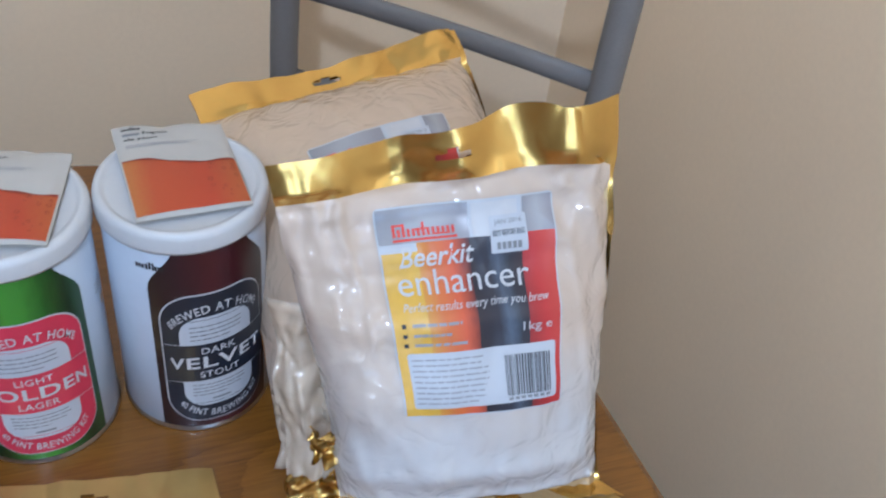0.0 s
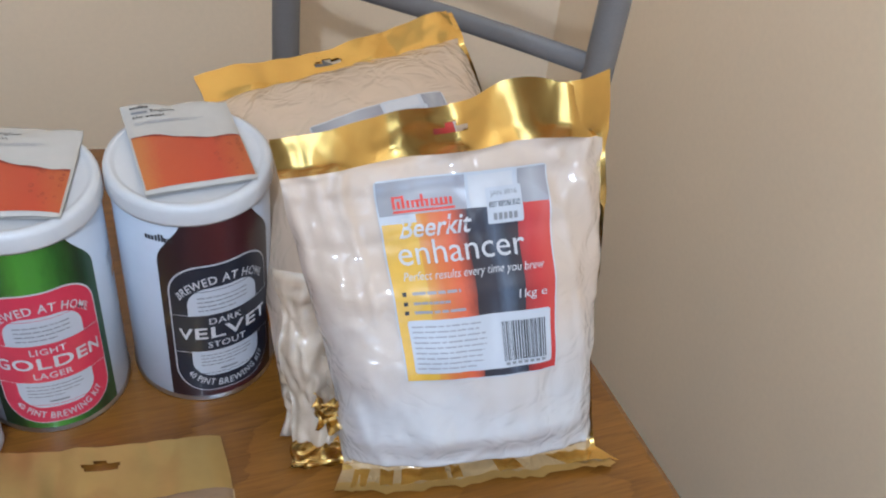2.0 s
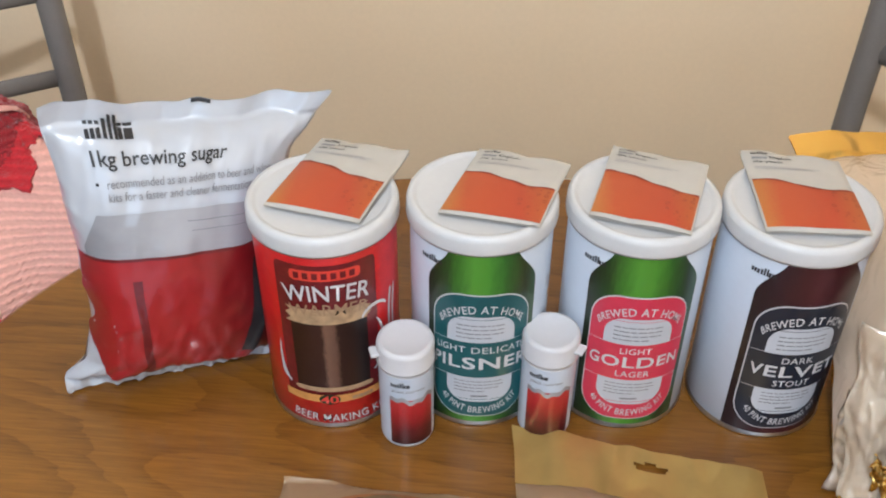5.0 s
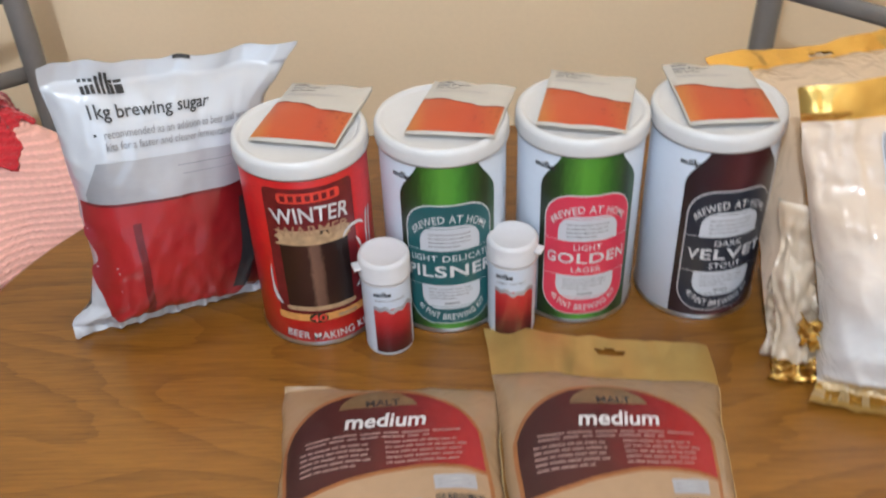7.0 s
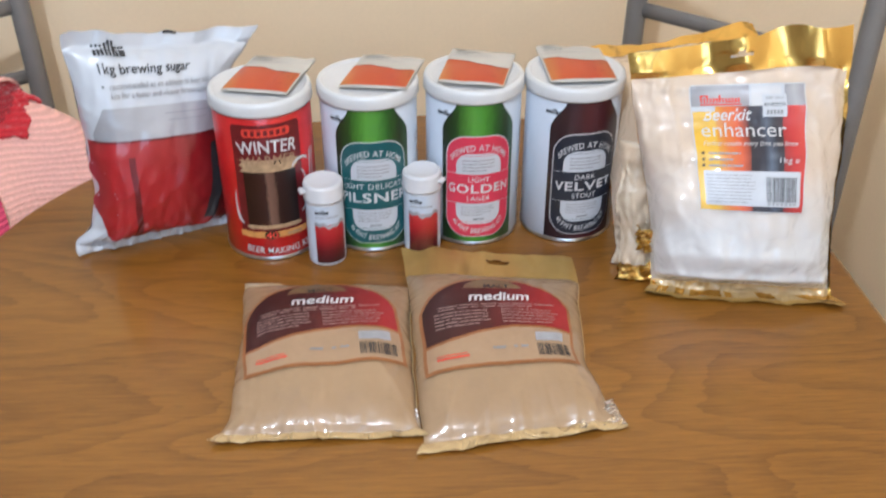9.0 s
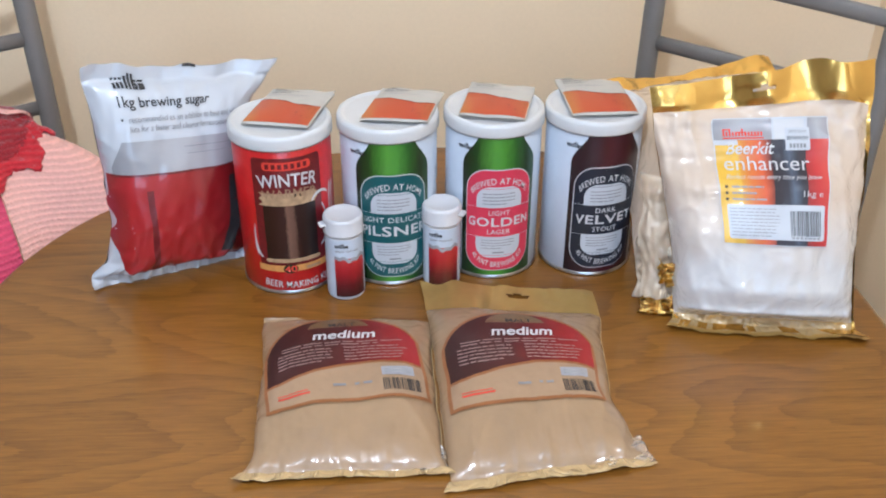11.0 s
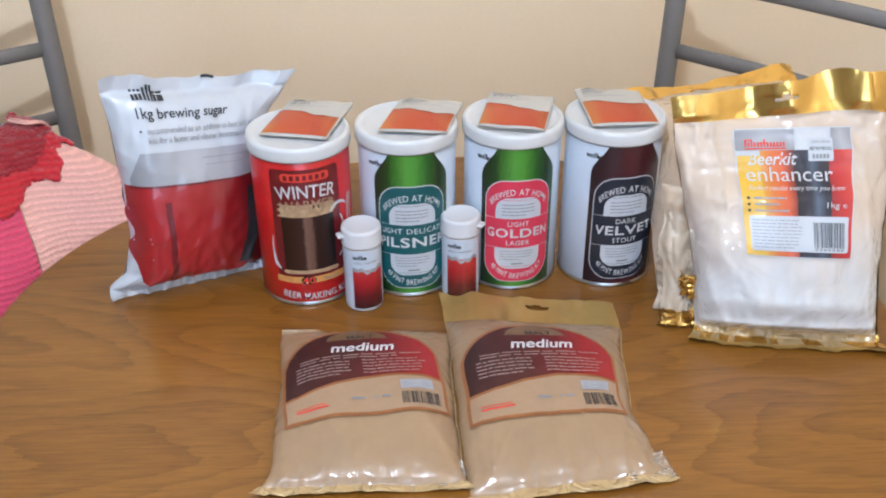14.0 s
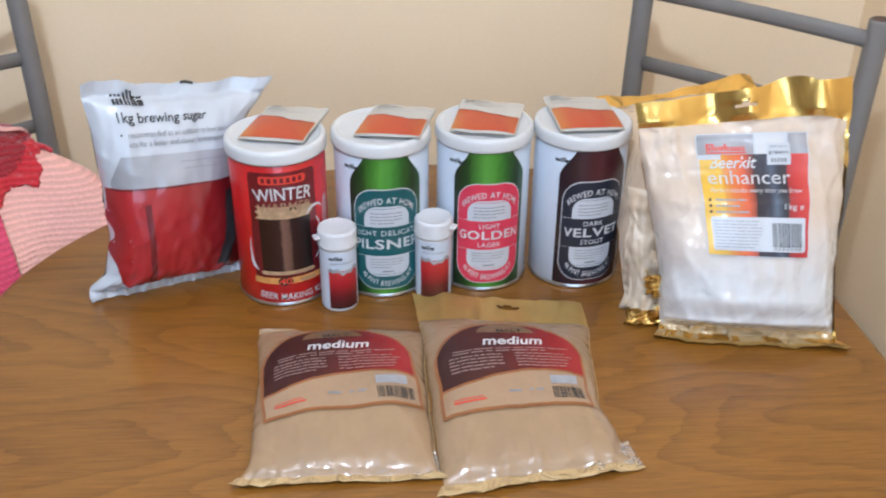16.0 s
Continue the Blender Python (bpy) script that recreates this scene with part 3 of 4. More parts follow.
part("mug_foot", rounded(on_tin, -0.0290, 0.0290, 0.0395, 0.0440, 0.003, 0.0009), FROTH, mug)


def ring_print(cx, cy, rx, ry, wide, a0, a1, off):
    def at(a, b):
        t = radians(a0 + (a1 - a0) * a)
        k = 1 - wide * (b - 0.5) * max(0, math.sin(math.pi * a)) ** 0.5
        return on_tin(cx + rx * k * math.cos(t), cy + ry * k * math.sin(t), off)
    return sheet(at, 24, 2)


for args in ((0.028, 0.078, 0.012, 0.026, 0.20, -80, 60), (-0.030, 0.070, 0.009, 0.026, 0.22, 150, 260), (0.034, 0.104, 0.011, 0.010, 0.3, 20, 170), (-0.034, 0.060, 0.005, 0.014, 0.4, 150, 250)):
    part("handle_highlight", ring_print(*args, 0.0011), INKWHITE, mug)
part("ingredient_band", patch(on_tin, 0.0290, 0.0365, lambda z: -0.037, lambda z: 0.037, 0.0014, 20, 4), AMBER, ale)
part("band_print", scribble(on_tin, 0.012, 0.036, 0.0295, 0.0345, 1, 6, 0.0016, 0.6), CREAM, ale)
bm = bmesh.new()
vs = [bm.verts.new(on_tin(-0.004 + 0.0075 * math.cos(2 * math.pi * i / 28), 0.0325 + 0.0052 * math.sin(2 * math.pi * i / 28), 0.0019)) for i in range(28)]
bm.faces.new(vs)
part("count_disc", bm, LEAF, ale)
part("lettering", letters(on_tin, "40", -0.004, 0.0288, 0.0125, 0.0078, 0.0023, 0.02), SCARLET, ale)
part("lettering", letters(on_tin, "BEER MAKING KIT", 0.004, 0.0100, 0.070, 0.0080, 0.0032, 0.004, bow=-0.20, spacing=1.05), INKWHITE, ale)
for xx in (0.052, 0.057):
    part("side_flourish", ring_print(xx, 0.085, 0.004, 0.030, 0.5, 90, 260, 0.0004), INKWHITE, ale)


# ---- yeast sachets ----
def sachet(bl, br, tr, tl, z, label):
    """A small flat foil-lined paper sachet lying on a tin's lid."""
    mid = Vector(((bl[0] + br[0] + tr[0] + tl[0]) / 4, (bl[1] + br[1] + tr[1] + tl[1]) / 4, z))
    ob = thing("yeast_sachet", Matrix.Translation(mid), label, "sachet", "yeast sachets on the tins")
    seed = random.Random(label + str(bl))
    ph = seed.uniform(0, 6)

    def lie(x, y, off):
        """x and y from 0 to 1 over the sachet."""
        p = (1 - x) * (1 - y) * Vector(bl) + x * (1 - y) * Vector(br) + x * y * Vector(tr) + (1 - x) * y * Vector(tl)
        puff = 0.0042 * (max(0, 16 * x * (1 - x) * y * (1 - y)) ** 0.45)
        wave = 0.0012 * math.sin(5 * x + ph) * math.sin(4 * y + ph) + 0.0016 * (y > 0.86) * (y - 0.86) / 0.14 * math.sin(7 * x + ph)
        return (p.x - mid.x, p.y - mid.y, 0.0016 + abs(wave) + off + puff)

    bm = sheet(lambda a, b: lie(a, b, 0), 26, 30)
    sheet(lambda a, b: (*lie(a, b, 0)[:2], 0.0003 + 0.5 * abs(lie(a, b, 0)[2] - 0.0016) * 0.2), 26, 30, into=bm)
    body = part("pouch", bm, PAPER, ob)

    def crest(x):
        return 0.55 + 0.045 * math.sin(4.5 * x + 1.2 + ph * 0.1) - 0.03 * x

    bm = sheet(lambda a, b: lie(0.015 + 0.97 * a, 0.03 + (crest(a) - 0.03) * b, 0.0004), 26, 16)
    beer = part("beer_picture", bm, ORANGE, body)
    part("crest_line", sheet(lambda a, b: lie(0.015 + 0.97 * a, crest(a) - 0.012 + (0.020 + 0.008 * math.sin(19 * a + ph)) * b, 0.0006), 40, 2), RUST, beer)
    rnd = random.Random(5)
    bm = bmesh.new()
    for _ in range(16):
        cx, cy, r = rnd.uniform(0.7, 0.95), rnd.uniform(0.1, 0.48), rnd.uniform(0.008, 0.022)
        sheet(lambda a, b: lie(cx + r * (0.7 + 0.3 * b) * math.cos(6.283 * a), cy + r * (0.7 + 0.3 * b) * math.sin(6.283 * a), 0.0007), 10, 1, into=bm)
    part("bubbles", bm, RUST, beer)
    maker_mark(lie, 0.08, 0.925, 0.17, 0.035, 0.0005, body, INKBLACK)
    part("lettering", letters(lie, "English", 0.37, 0.865, 0.22, 0.040, 0.0005, 0.01), INKBLACK, body)
    part("brand_bar", bars(lie, [(0.08, 0.23, 0.868, 0.892)], 0.0005), INKGREY, body)
    part("lettering", letters(lie, "ale yeast", 0.23, 0.805, 0.30, 0.040, 0.0005, 0.01), INKBLACK, body)
    part("small_print", bars(lie, [(0.08, 0.72, 0.755, 0.762), (0.08, 0.66, 0.735, 0.742)], 0.0005), PALEGREY, body)
    return ob


ZL = TABLE + H_TIN + 0.0127
sachet((0.004, 0.000), (0.070, -0.013), (0.093, 0.070), (0.028, 0.082), ZL, "cream paper yeast sachet with orange beer print on red tin")
sachet((0.119, 0.003), (0.186, -0.006), (0.206, 0.066), (0.142, 0.079), ZL, "cream paper yeast sachet with orange beer print on pilsner tin")
sachet((0.217, 0.009), (0.282, -0.005), (0.301, 0.072), (0.236, 0.092), ZL, "cream paper yeast sachet with orange beer print on lager tin")
sachet((0.330, 0.004), (0.397, 0.006), (0.392, 0.088), (0.325, 0.094), ZL, "cream paper yeast sachet with orange beer print on stout tin")


# ---- yeast nutrient tubs ----
def tub(x, y, turn, hinge, label):
    ob = thing("nutrient_tub", pose(x, y, TABLE, 0, 0, turn), label, "tub", "yeast nutrient tubs")
    r, h = 0.0192, 0.094

    def on_tub(px, py, off):
        return ((r + off) * math.sin(px / r), -(r + off) * math.cos(px / r), py)

    part("tub_body", turned([(r - 0.002, 0), (r - 0.0004, 0.0006), (r, 0.002), (r, h - 0.018)], 48), TUBW, ob)
    part("cap", turned([(r + 0.0002, h - 0.0195), (r + 0.0014, h - 0.019), (r + 0.0014, h - 0.0165), (r + 0.0008, h - 0.0155), (r + 0.0012, h - 0.004), (r + 0.0004, h - 0.0012), (r - 0.0016, h), (r - 0.003, h - 0.0004), (r - 0.005, h - 0.0012), (0.004, h - 0.0012)], 48), TUBW, ob, "white flip cap")
    part("thumb_tab", box(-0.005, -r - 0.0062, h - 0.0100, 0.005, -r + 0.0005, h - 0.0072, 0.001), TUBW, ob).rotation_euler = (0, 0, radians(hinge))
    wrap = part("paper_label", patch(on_tub, 0.003, 0.0725, lambda z: -0.042, lambda z: 0.030, 0.0003, 40, 6), WHITE, ob)
    part("drink_picture", patch(on_tub, 0.0045, 0.051, lambda z: -0.013, lambda z: 0.0200, 0.0006, 20, 8), WINE, wrap)

    def crest(a):
        return 0.051 + 0.0016 * math.sin(9 * a) + 0.0012 * math.sin(23 * a + 1)

    part("froth", sheet(lambda a, b: on_tub(-0.013 + 0.033 * a, crest(a) - 0.003 + 0.0042 * b, 0.0009), 24, 2), GLASSGREY, wrap)
    maker_mark(on_tub, -0.012, 0.0635, 0.0135, 0.0052, 0.0006, wrap, INKBLACK)
    part("lettering", letters(on_tub, "yeast nutrient", 0.0005, 0.0575, 0.024, 0.0036, 0.0006, 0.006), INKGREY, wrap)
    part("side_marks", bars(on_tub, [(-0.038, -0.026, 0.064, 0.0655), (-0.038, -0.026, 0.053, 0.0542), (-0.036, -0.024, 0.040, 0.0405), (-0.036, -0.024, 0.037, 0.0375)], 0.0006), INKBLACK, wrap)
    return ob


tub(0.0995, -0.0250, 10, -80, "white plastic yeast nutrient tub beside the red tin")
tub(0.2000, -0.0080, -6, 72, "white plastic yeast nutrient tub between pilsner and lager tins")


# ---- bags ----
def along(stops, x):
    """A smooth run through (place, value) stops."""
    if not stops or x <= stops[0][0]:
        return stops[0][1] if stops else 0.0
    for (a, p), (b, q) in zip(stops, stops[1:]):
        if x <= b:
            k = (x - a) / (b - a)
            return p + (q - p) * k * k * (3 - 2 * k)
    return stops[-1][1]


class Bag:
    """A filled film bag between four corners. u runs from -1 to 1 across, v from 0 at its foot to 1 at its head."""

    def __init__(self, base, bl, br, tr, tl, front, back, foot=0.04, head=0.9, bend=0.0, low=1.0, seed=0, floor=None, pinch=0.05, rumple=0.0012, curl=None, calm=None, gather=1.0, wander=0.03, rim=0.0, spare=1.03, left=(), right=(), crest=(), crest_back=(), facets=(), belly=()):
        self.gather, self.wander, self.rim, self.spare = gather, wander, rim, spare
        self.calm = calm
        self.belly = belly
        self.left, self.right, self.crest, self.crest_back, self.facets = left, right, crest, crest_back, facets
        self.curl = Vector(curl) if curl else None
        self.base = Vector(base)
        self.c = [Vector(p) for p in (bl, br, tr, tl)]
        self.front_t, self.back_t, self.foot, self.head, self.bend, self.low = front, back, foot, head, bend, low
        self.seed, self.floor, self.pinch, self.rumple = seed, floor, pinch, rumple
        bl, br, tr, tl = self.c
        self.n = ((br + tr - bl - tl).cross(tl + tr - bl - br)).normalized()
        self.w, self.h = ((br - bl).length + (tr - tl).length) / 2, ((tl - bl).length + (tr - br).length) / 2

    def fill(self, u, v):
        p = min(max((v - self.foot) / (self.head - self.foot), 0), 1) ** self.low
        if self.belly:
            return along(self.belly, v) * max(0, 1 - abs(u) ** 3.2) ** 0.55
        return max(0, 4 * p * (1 - p)) ** 0.5 * max(0, 1 - abs(u) ** 3.2) ** 0.55

    def at(self, u, v, side=1, off=0.0):
        bl, br, tr, tl = self.c
        if self.curl and v < self.foot:
            k = 1 - v / self.foot
            root = self.at(u, self.foot, side, off) + self.curl * k + Vector((0.012 * u * k, 0, 0))
            root.z = 0.0008 + (0.0006 if side > 0 else 0) + off + 0.003 * k * (1 + noise.noise(Vector((u * 3 + self.seed, 1, 2)))) * (0.4 + abs(u))
            return root
        p = min(max((v - self.foot) / (self.head - self.foot), 0), 1)
        k = 1 - self.pinch * math.sin(math.pi * p) * (0.7 + 0.3 * math.sin(3 * v + self.seed))
        k += self.wander * (noise.noise(Vector((v * 3.1 + self.seed, 2.0 if u > 0 else 8.0, 0.4))) + 0.5 * noise.noise(Vector((v * 8.3 + self.seed, 2.0 if u > 0 else 8.0, 3.4))))
        k += along(self.right if u > 0 else self.left, v)
        a = 0.5 + 0.5 * u * k * (1.0 if side > 0 or u < 0 else self.spare)
        top = max(0, (v - 0.8) / 0.2)
        place = (1 - a) * (1 - v) * bl + a * (1 - v) * br + a * v * tr + (1 - a) * v * tl
        place = place + self.n * (self.bend * math.sin(math.pi * v))
        place.z += self.rim * top * (noise.noise(Vector((u * 1.6 + self.seed, 5.5, 0))) + 0.35 * noise.noise(Vector((u * 6 + self.seed, 7.5, 0))))
        seal = min(1, max(0, (v - self.head + 0.02) / (1.02 - self.head)))
        place.z += seal * along(self.crest if side > 0 else self.crest_back, u)
        if v >= self.head - 0.02:
            place = place + self.n * (along(self.facets, u + 0.25 * (v - 1)) * min(1, seal * 3))
        f = self.fill(u, v)
        s = Vector((u * 2.2 + self.seed, v * 2.6, self.seed * 1.7))
        lump = noise.noise(s) * 0.09 + noise.noise(s * 2.7) * 0.035
        edge = 1 - f
        crease = self.rumple * (noise.noise(Vector((u * 5 + self.seed, v * 8, 3.1))) + 0.7 * noise.noise(Vector((u * 13, v * 17 + self.seed, 1.1)))) * (0.35 + edge)
        dh, df = max(self.head - v, 0), max(v - self.foot, 0)
        ridge = (1 - min(1, 5 * abs(noise.noise(Vector((u * 2.0 + v * 2.2 + self.seed, v * 1.6 - u * 1.2, 9.3)))))) ** 2
        ridge2 = (1 - min(1, 6 * abs(noise.noise(Vector((u * 1.9 - v * 3.1, v * 2.4 + u * 1.3 - self.seed, 4.2)))))) ** 2
        crease += self.rumple * (0.9 * ridge + 0.6 * ridge2) * (0.4 + 1.2 * edge)
        pleat = self.rumple * 2.0 * (math.exp(-dh * 17) + math.exp(-df * 22)) * noise.noise(Vector((u * 9 + self.seed * 2, 0.3, v * 2))) 
        pleat *= min(1, f * 6) * self.gather
        if v >= self.head:
            crease *= 0.25
        if self.calm:
            u0, u1, v0, v1 = self.calm
            d = max(u0 - u, u - u1, (v0 - v) * 2, (v - v1) * 2, 0)
            soft = 0.22 + 0.78 * min(1, d / 0.15)
            crease, pleat = crease * soft, pleat * soft
        wave = 0.0045 * noise.noise(Vector((u * 2.3, v * 2 + self.seed, 7.7))) * (1 - min(1, 2 * f)) * (2.6 if v >= self.head else 1.0)
        fold = noise.noise(Vector((u * 3.4 + self.seed * 3, v * 5.0 - u * 1.5, 2.2)))
        body = f * (0.0018 * abs(noise.noise(Vector((u * 1.7 - v * 1.1 + self.seed, v * 1.9 + u * 0.6, 6.1)))) - 0.0012) * self.rumple / 0.0016
        wave += 0.0035 * abs(fold) if v >= self.head else 0
        t = (self.front_t if side > 0 else self.back_t) * f * (1 + lump) + (body if side > 0 else 0)
        film = 0.0005
        place = place + self.n * (side * (t + film + (crease + pleat) * (1 if side > 0 else 0.6)) + wave + off)
        if self.floor is not None and place.z < self.floor + 0.0006 + (off if side > 0 else 0):
            place.z = self.floor + 0.0006 + (0.0006 if side > 0 else 0) + max(off, 0)
        return place - self.base

    def on(self, cu=0.0, turn=0.0):
        """A print's place: x and y in metres from the middle of the foot."""
        c, s = math.cos(turn), math.sin(turn)

        def surf(x, y, off):
            return self.at((c * x - s * y) * 2 / self.w + cu, (s * x + c * y) / self.h, 1, off + 0.0011)
        return surf

    def face(self, v0, v1, side, nu=64, nv=72, hole=None):
        return sheet(lambda a, b: self.at(2 * a - 1, v0 + (v1 - v0) * b, side), nu, nv, (lambda a, b: hole(2 * a - 1, v0 + (v1 - v0) * b)) if hole else None)


def slot(cu, v, hu, hv):
    """A hanging slot with a raised middle."""
    return lambda u, w: (abs(u - cu) < hu and abs(w - v) < hv * (1.0 - 0.5 * (abs(u - cu) / hu) ** 4)) or (abs(u - cu) < hu * 0.35 and 0 <= w - v < hv * 1.9)


def bar_code(surf, x0, x1, y0, y1, off, seed):
    rnd = random.Random(seed)
    rows, x = [], x0
    while x < x1 - 0.0006:
        w = rnd.choice((0.0003, 0.0005, 0.0008, 0.0011))
        rows.append((x, x + w, y0, y1))
        x += w + rnd.choice((0.0003, 0.0005, 0.0008))
    return bars(surf, rows, off)


def enhancer_bag(bag, label, lx, ly, lturn, hole, stretch=0.95, film=None):
    ob = thing("brewing_enhancer_bag", Matrix.Translation(bag.base), label, "bag", "bags of brewing enhancer")
    part("clear_front", bag.face(bag.foot, bag.head, 1, 84, 110), film or POWDER, ob, "clear film over white powder")
    part("foil_back", bag.face(0, 1, -1, 60, 80, hole), GOLD, ob, "gold foil back")
    part("top_seal", bag.face(bag.head, 1, 1, 110, 16, hole), GOLD, ob, "gold foil top seal with hanging slot")
    part("bottom_seal", bag.face(0.010, bag.foot, 1, 70, 8), PALEGOLD, ob, "crinkled clear bottom seal")
    part("seal_edge", bag.face(0, 0.010, 1, 70, 3), DULLGOLD, ob, "dull gold lower edge")
    s = bag.on(0, lturn)

    def S(x, y, off):
        return s(lx + x, ly + y * stretch, off)

    W, H = 0.0520, 0.126
    lab = part("printed_label", rounded(S, -W, W, 0, H, 0.003, 0.0004, 70, 70), STICKER, ob, "printed label with coloured beer glasses")
    def strip(name, x0, x1, y0, y1, m, off=0.0007):
        return part(name, patch(S, y0, y1, lambda z: x0, lambda z: x1, off, 26, 56), m, lab)
    strip("yellow_field", -W + 0.001, -0.030, 0.001, 0.0990, YELLOW)
    strip("amber_glass_picture", -0.030, 0.000, 0.001, 0.104, GLASS_AMBER)
    strip("dark_glass_picture", 0.000, 0.031, 0.001, 0.104, GLASS_DARK)
    strip("red_glass_picture", 0.031, W - 0.001, 0.001, 0.104, GLASS_RED)
    strip("froth_picture", -W + 0.001, 0.001, 0.104, H - 0.001, GLASSGREY)
    strip("froth_picture", 0.003, 0.030, 0.104, H - 0.002, INKWHITE)
    strip("froth_picture", 0.033, W - 0.001, 0.104, H - 0.001, GLASSGREY)
    part("brand_swash", rounded(S, -0.043, -0.006, 0.1052, 0.1066, 0.0006, 0.0010), SCARLET, lab)
    part("brand_mark", bars(S, [(-0.0425 + 0.0028 * k, -0.0409 + 0.0028 * k, 0.1078, 0.1122 + 0.0032 * (k in (0, 2, 6))) for k in range(13)] + [(-0.0425, -0.0360, 0.1140, 0.1152), (-0.031, -0.022, 0.1112, 0.1122), (-0.020, -0.010, 0.1078, 0.1088)], 0.0012), SCARLET, lab)
    part("lettering", letters(S, "Beerkit", -0.0195, 0.0895, 0.044, 0.0125, 0.0012, 0.012, 0.25), INKWHITE, lab)
    part("lettering", letters(S, "enhancer", -0.0050, 0.0735, 0.078, 0.0140, 0.0012), INKWHITE, lab)
    part("lettering", letters(S, "Perfect results every time you brew", 0.0005, 0.0635, 0.088, 0.0062, 0.0012, 0.0, 0.3), INKWHITE, lab)
    part("lettering", letters(S, "1kg e", 0.0360, 0.0465, 0.0185, 0.0075, 0.0012), INKWHITE, lab)
    for k, (x0, x1) in enumerate(((-0.040, 0.008), (-0.040, -0.016), (-0.040, 0.016))):
        part("claim_line", scribble(S, x0, x1, 0.0560 - 0.0062 * k, 0.0590 - 0.0062 * k, 1, k, 0.0012, 0.6), PALEGREY, lab)
        part("bullet", bars(S, [(-0.0462, -0.0436, 0.0562 - 0.0062 * k, 0.0588 - 0.0062 * k)], 0.0012), INKBLACK, lab)
    note = part("white_panel", rounded(S, -0.0455, 0.0475, 0.0060, 0.0400, 0.002, 0.0011, 50, 24), STICKER, lab)
    part("small_print", scribble(S, -0.0435, 0.0040, 0.0085, 0.0380, 9, 12, 0.0014, 0.3), PALEGREY, note)
    part("bar_code", bar_code(S, 0.0140, 0.0440, 0.0105, 0.0345, 0.0014, 2), INKBLACK, note)
    part("code_digits", bars(S, [(0.0150 + 0.0042 * k, 0.0178 + 0.0042 * k, 0.0078, 0.0096) for k in range(7)], 0.0014), INKGREY, note)
    date = part("date_sticker", rounded(S, 0.0125, 0.0345, 0.0930, 0.1155, 0.001, 0.0012), STICKER, lab)
    part("lettering", letters(S, "JAN 2016", 0.0235, 0.1095, 0.0165, 0.0038, 0.0015), INKGREY, date)
    part("lettering", letters(S, "BEST BEFORE END", 0.0235, 0.1035, 0.0190, 0.0034, 0.0015, 0.01), INKBLACK, date)
    part("code_digits", bars(S, [(0.0160 + 0.0031 * k, 0.0182 + 0.0031 * k, 0.0955, 0.0998) for k in range(5)], 0.0015), INKGREY, date)
    return ob


YELLOW = surface("yellow_ink", (0.66, 0.40, 0.03), 0.4, coat=0.3, vary=0.1)
GLASS_AMBER = across("amber_glass_print", [(0.0, (0.60, 0.30, 0.03)), (0.3, (0.58, 0.16, 0.03)), (0.65, (0.58, 0.10, 0.03)), (1.0, (0.10, 0.02, 0.02))], coat=0.05, rough=0.45)
GLASS_DARK = across("stout_glass_print", [(0.0, (0.02, 0.015, 0.02)), (0.4, (0.025, 0.025, 0.04)), (0.55, (0.07, 0.09, 0.13)), (0.75, (0.02, 0.02, 0.03)), (1.0, (0.03, 0.015, 0.02))], coat=0.05, rough=0.45)
GLASS_RED = across("ruby_glass_print", [(0.0, (0.20, 0.015, 0.015)), (0.5, (0.46, 0.03, 0.03)), (1.0, (0.52, 0.07, 0.05))], coat=0.05, rough=0.45)

front_bag = Bag((0.505, -0.07, TABLE), (0.432, -0.094, 0.752), (0.602, -0.120, 0.752), (0.614, -0.008, 0.985), (0.404, 0.008, 0.963), 0.047, 0.030, 0.03, 0.88, low=0.70, seed=2.3, floor=TABLE, pinch=0.06, rumple=0.0019, curl=(0.0, -0.020, 0), calm=(-0.52, 0.52, 0.33, 0.86), gather=0.15, rim=0.004, wander=0.035, spare=1.035, belly=((0.02, 0.0), (0.07, 0.66), (0.17, 0.90), (0.37, 1.0), (0.54, 0.76), (0.70, 0.34), (0.82, 0.12), (0.88, 0.02)),
                crest=((-1, -0.004), (-0.5, -0.002), (0.1, 0.002), (0.52, 0.012), (0.72, 0.006), (1, -0.030)), crest_back=((-1, -0.006), (0.4, 0.0), (0.7, 0.006), (1, 0.008)),
                facets=((-1.2, 0.0), (-0.92, 0.007), (-0.35, -0.004), (0.02, 0.006), (0.28, -0.006), (0.72, 0.008), (1.0, 0.0)))
enhancer_bag(front_bag, "clear bag of white brewing enhancer powder with gold seal", 0.000, 0.085, radians(-2), slot(0.02, 0.940, 0.10, 0.011), 0.96)
rear_bag = Bag((0.50, 0.06, TABLE), (0.402, -0.040, 0.778), (0.602, 0.010, 0.778), (0.590, 0.212, 0.905), (0.384, 0.190, 0.884), 0.066, 0.026, 0.03, 0.885, bend=0.022, low=0.7, seed=5.1, floor=TABLE, pinch=0.03, rumple=0.0013, rim=0.004, spare=1.05,
               crest=((-1, 0.0), (0.3, 0.0), (0.8, 0.006), (1, 0.002)), facets=((-1, 0.0), (-0.6, 0.005), (-0.1, -0.003), (0.3, 0.004), (0.7, -0.004), (1, 0.003)))
enhancer_bag(rear_bag, "second clear bag of enhancer powder with gold seal, leaning behind", 0.0, 0.034, 0.0, slot(0.0, 0.945, 0.11, 0.010), film=PEACH)

# crumpled foot of the rear bag, film and gold seal folded up beside the stout tin
foot = [o for o in bpy.data.objects if o.name.startswith("brewing_enhancer_bag")][-1]


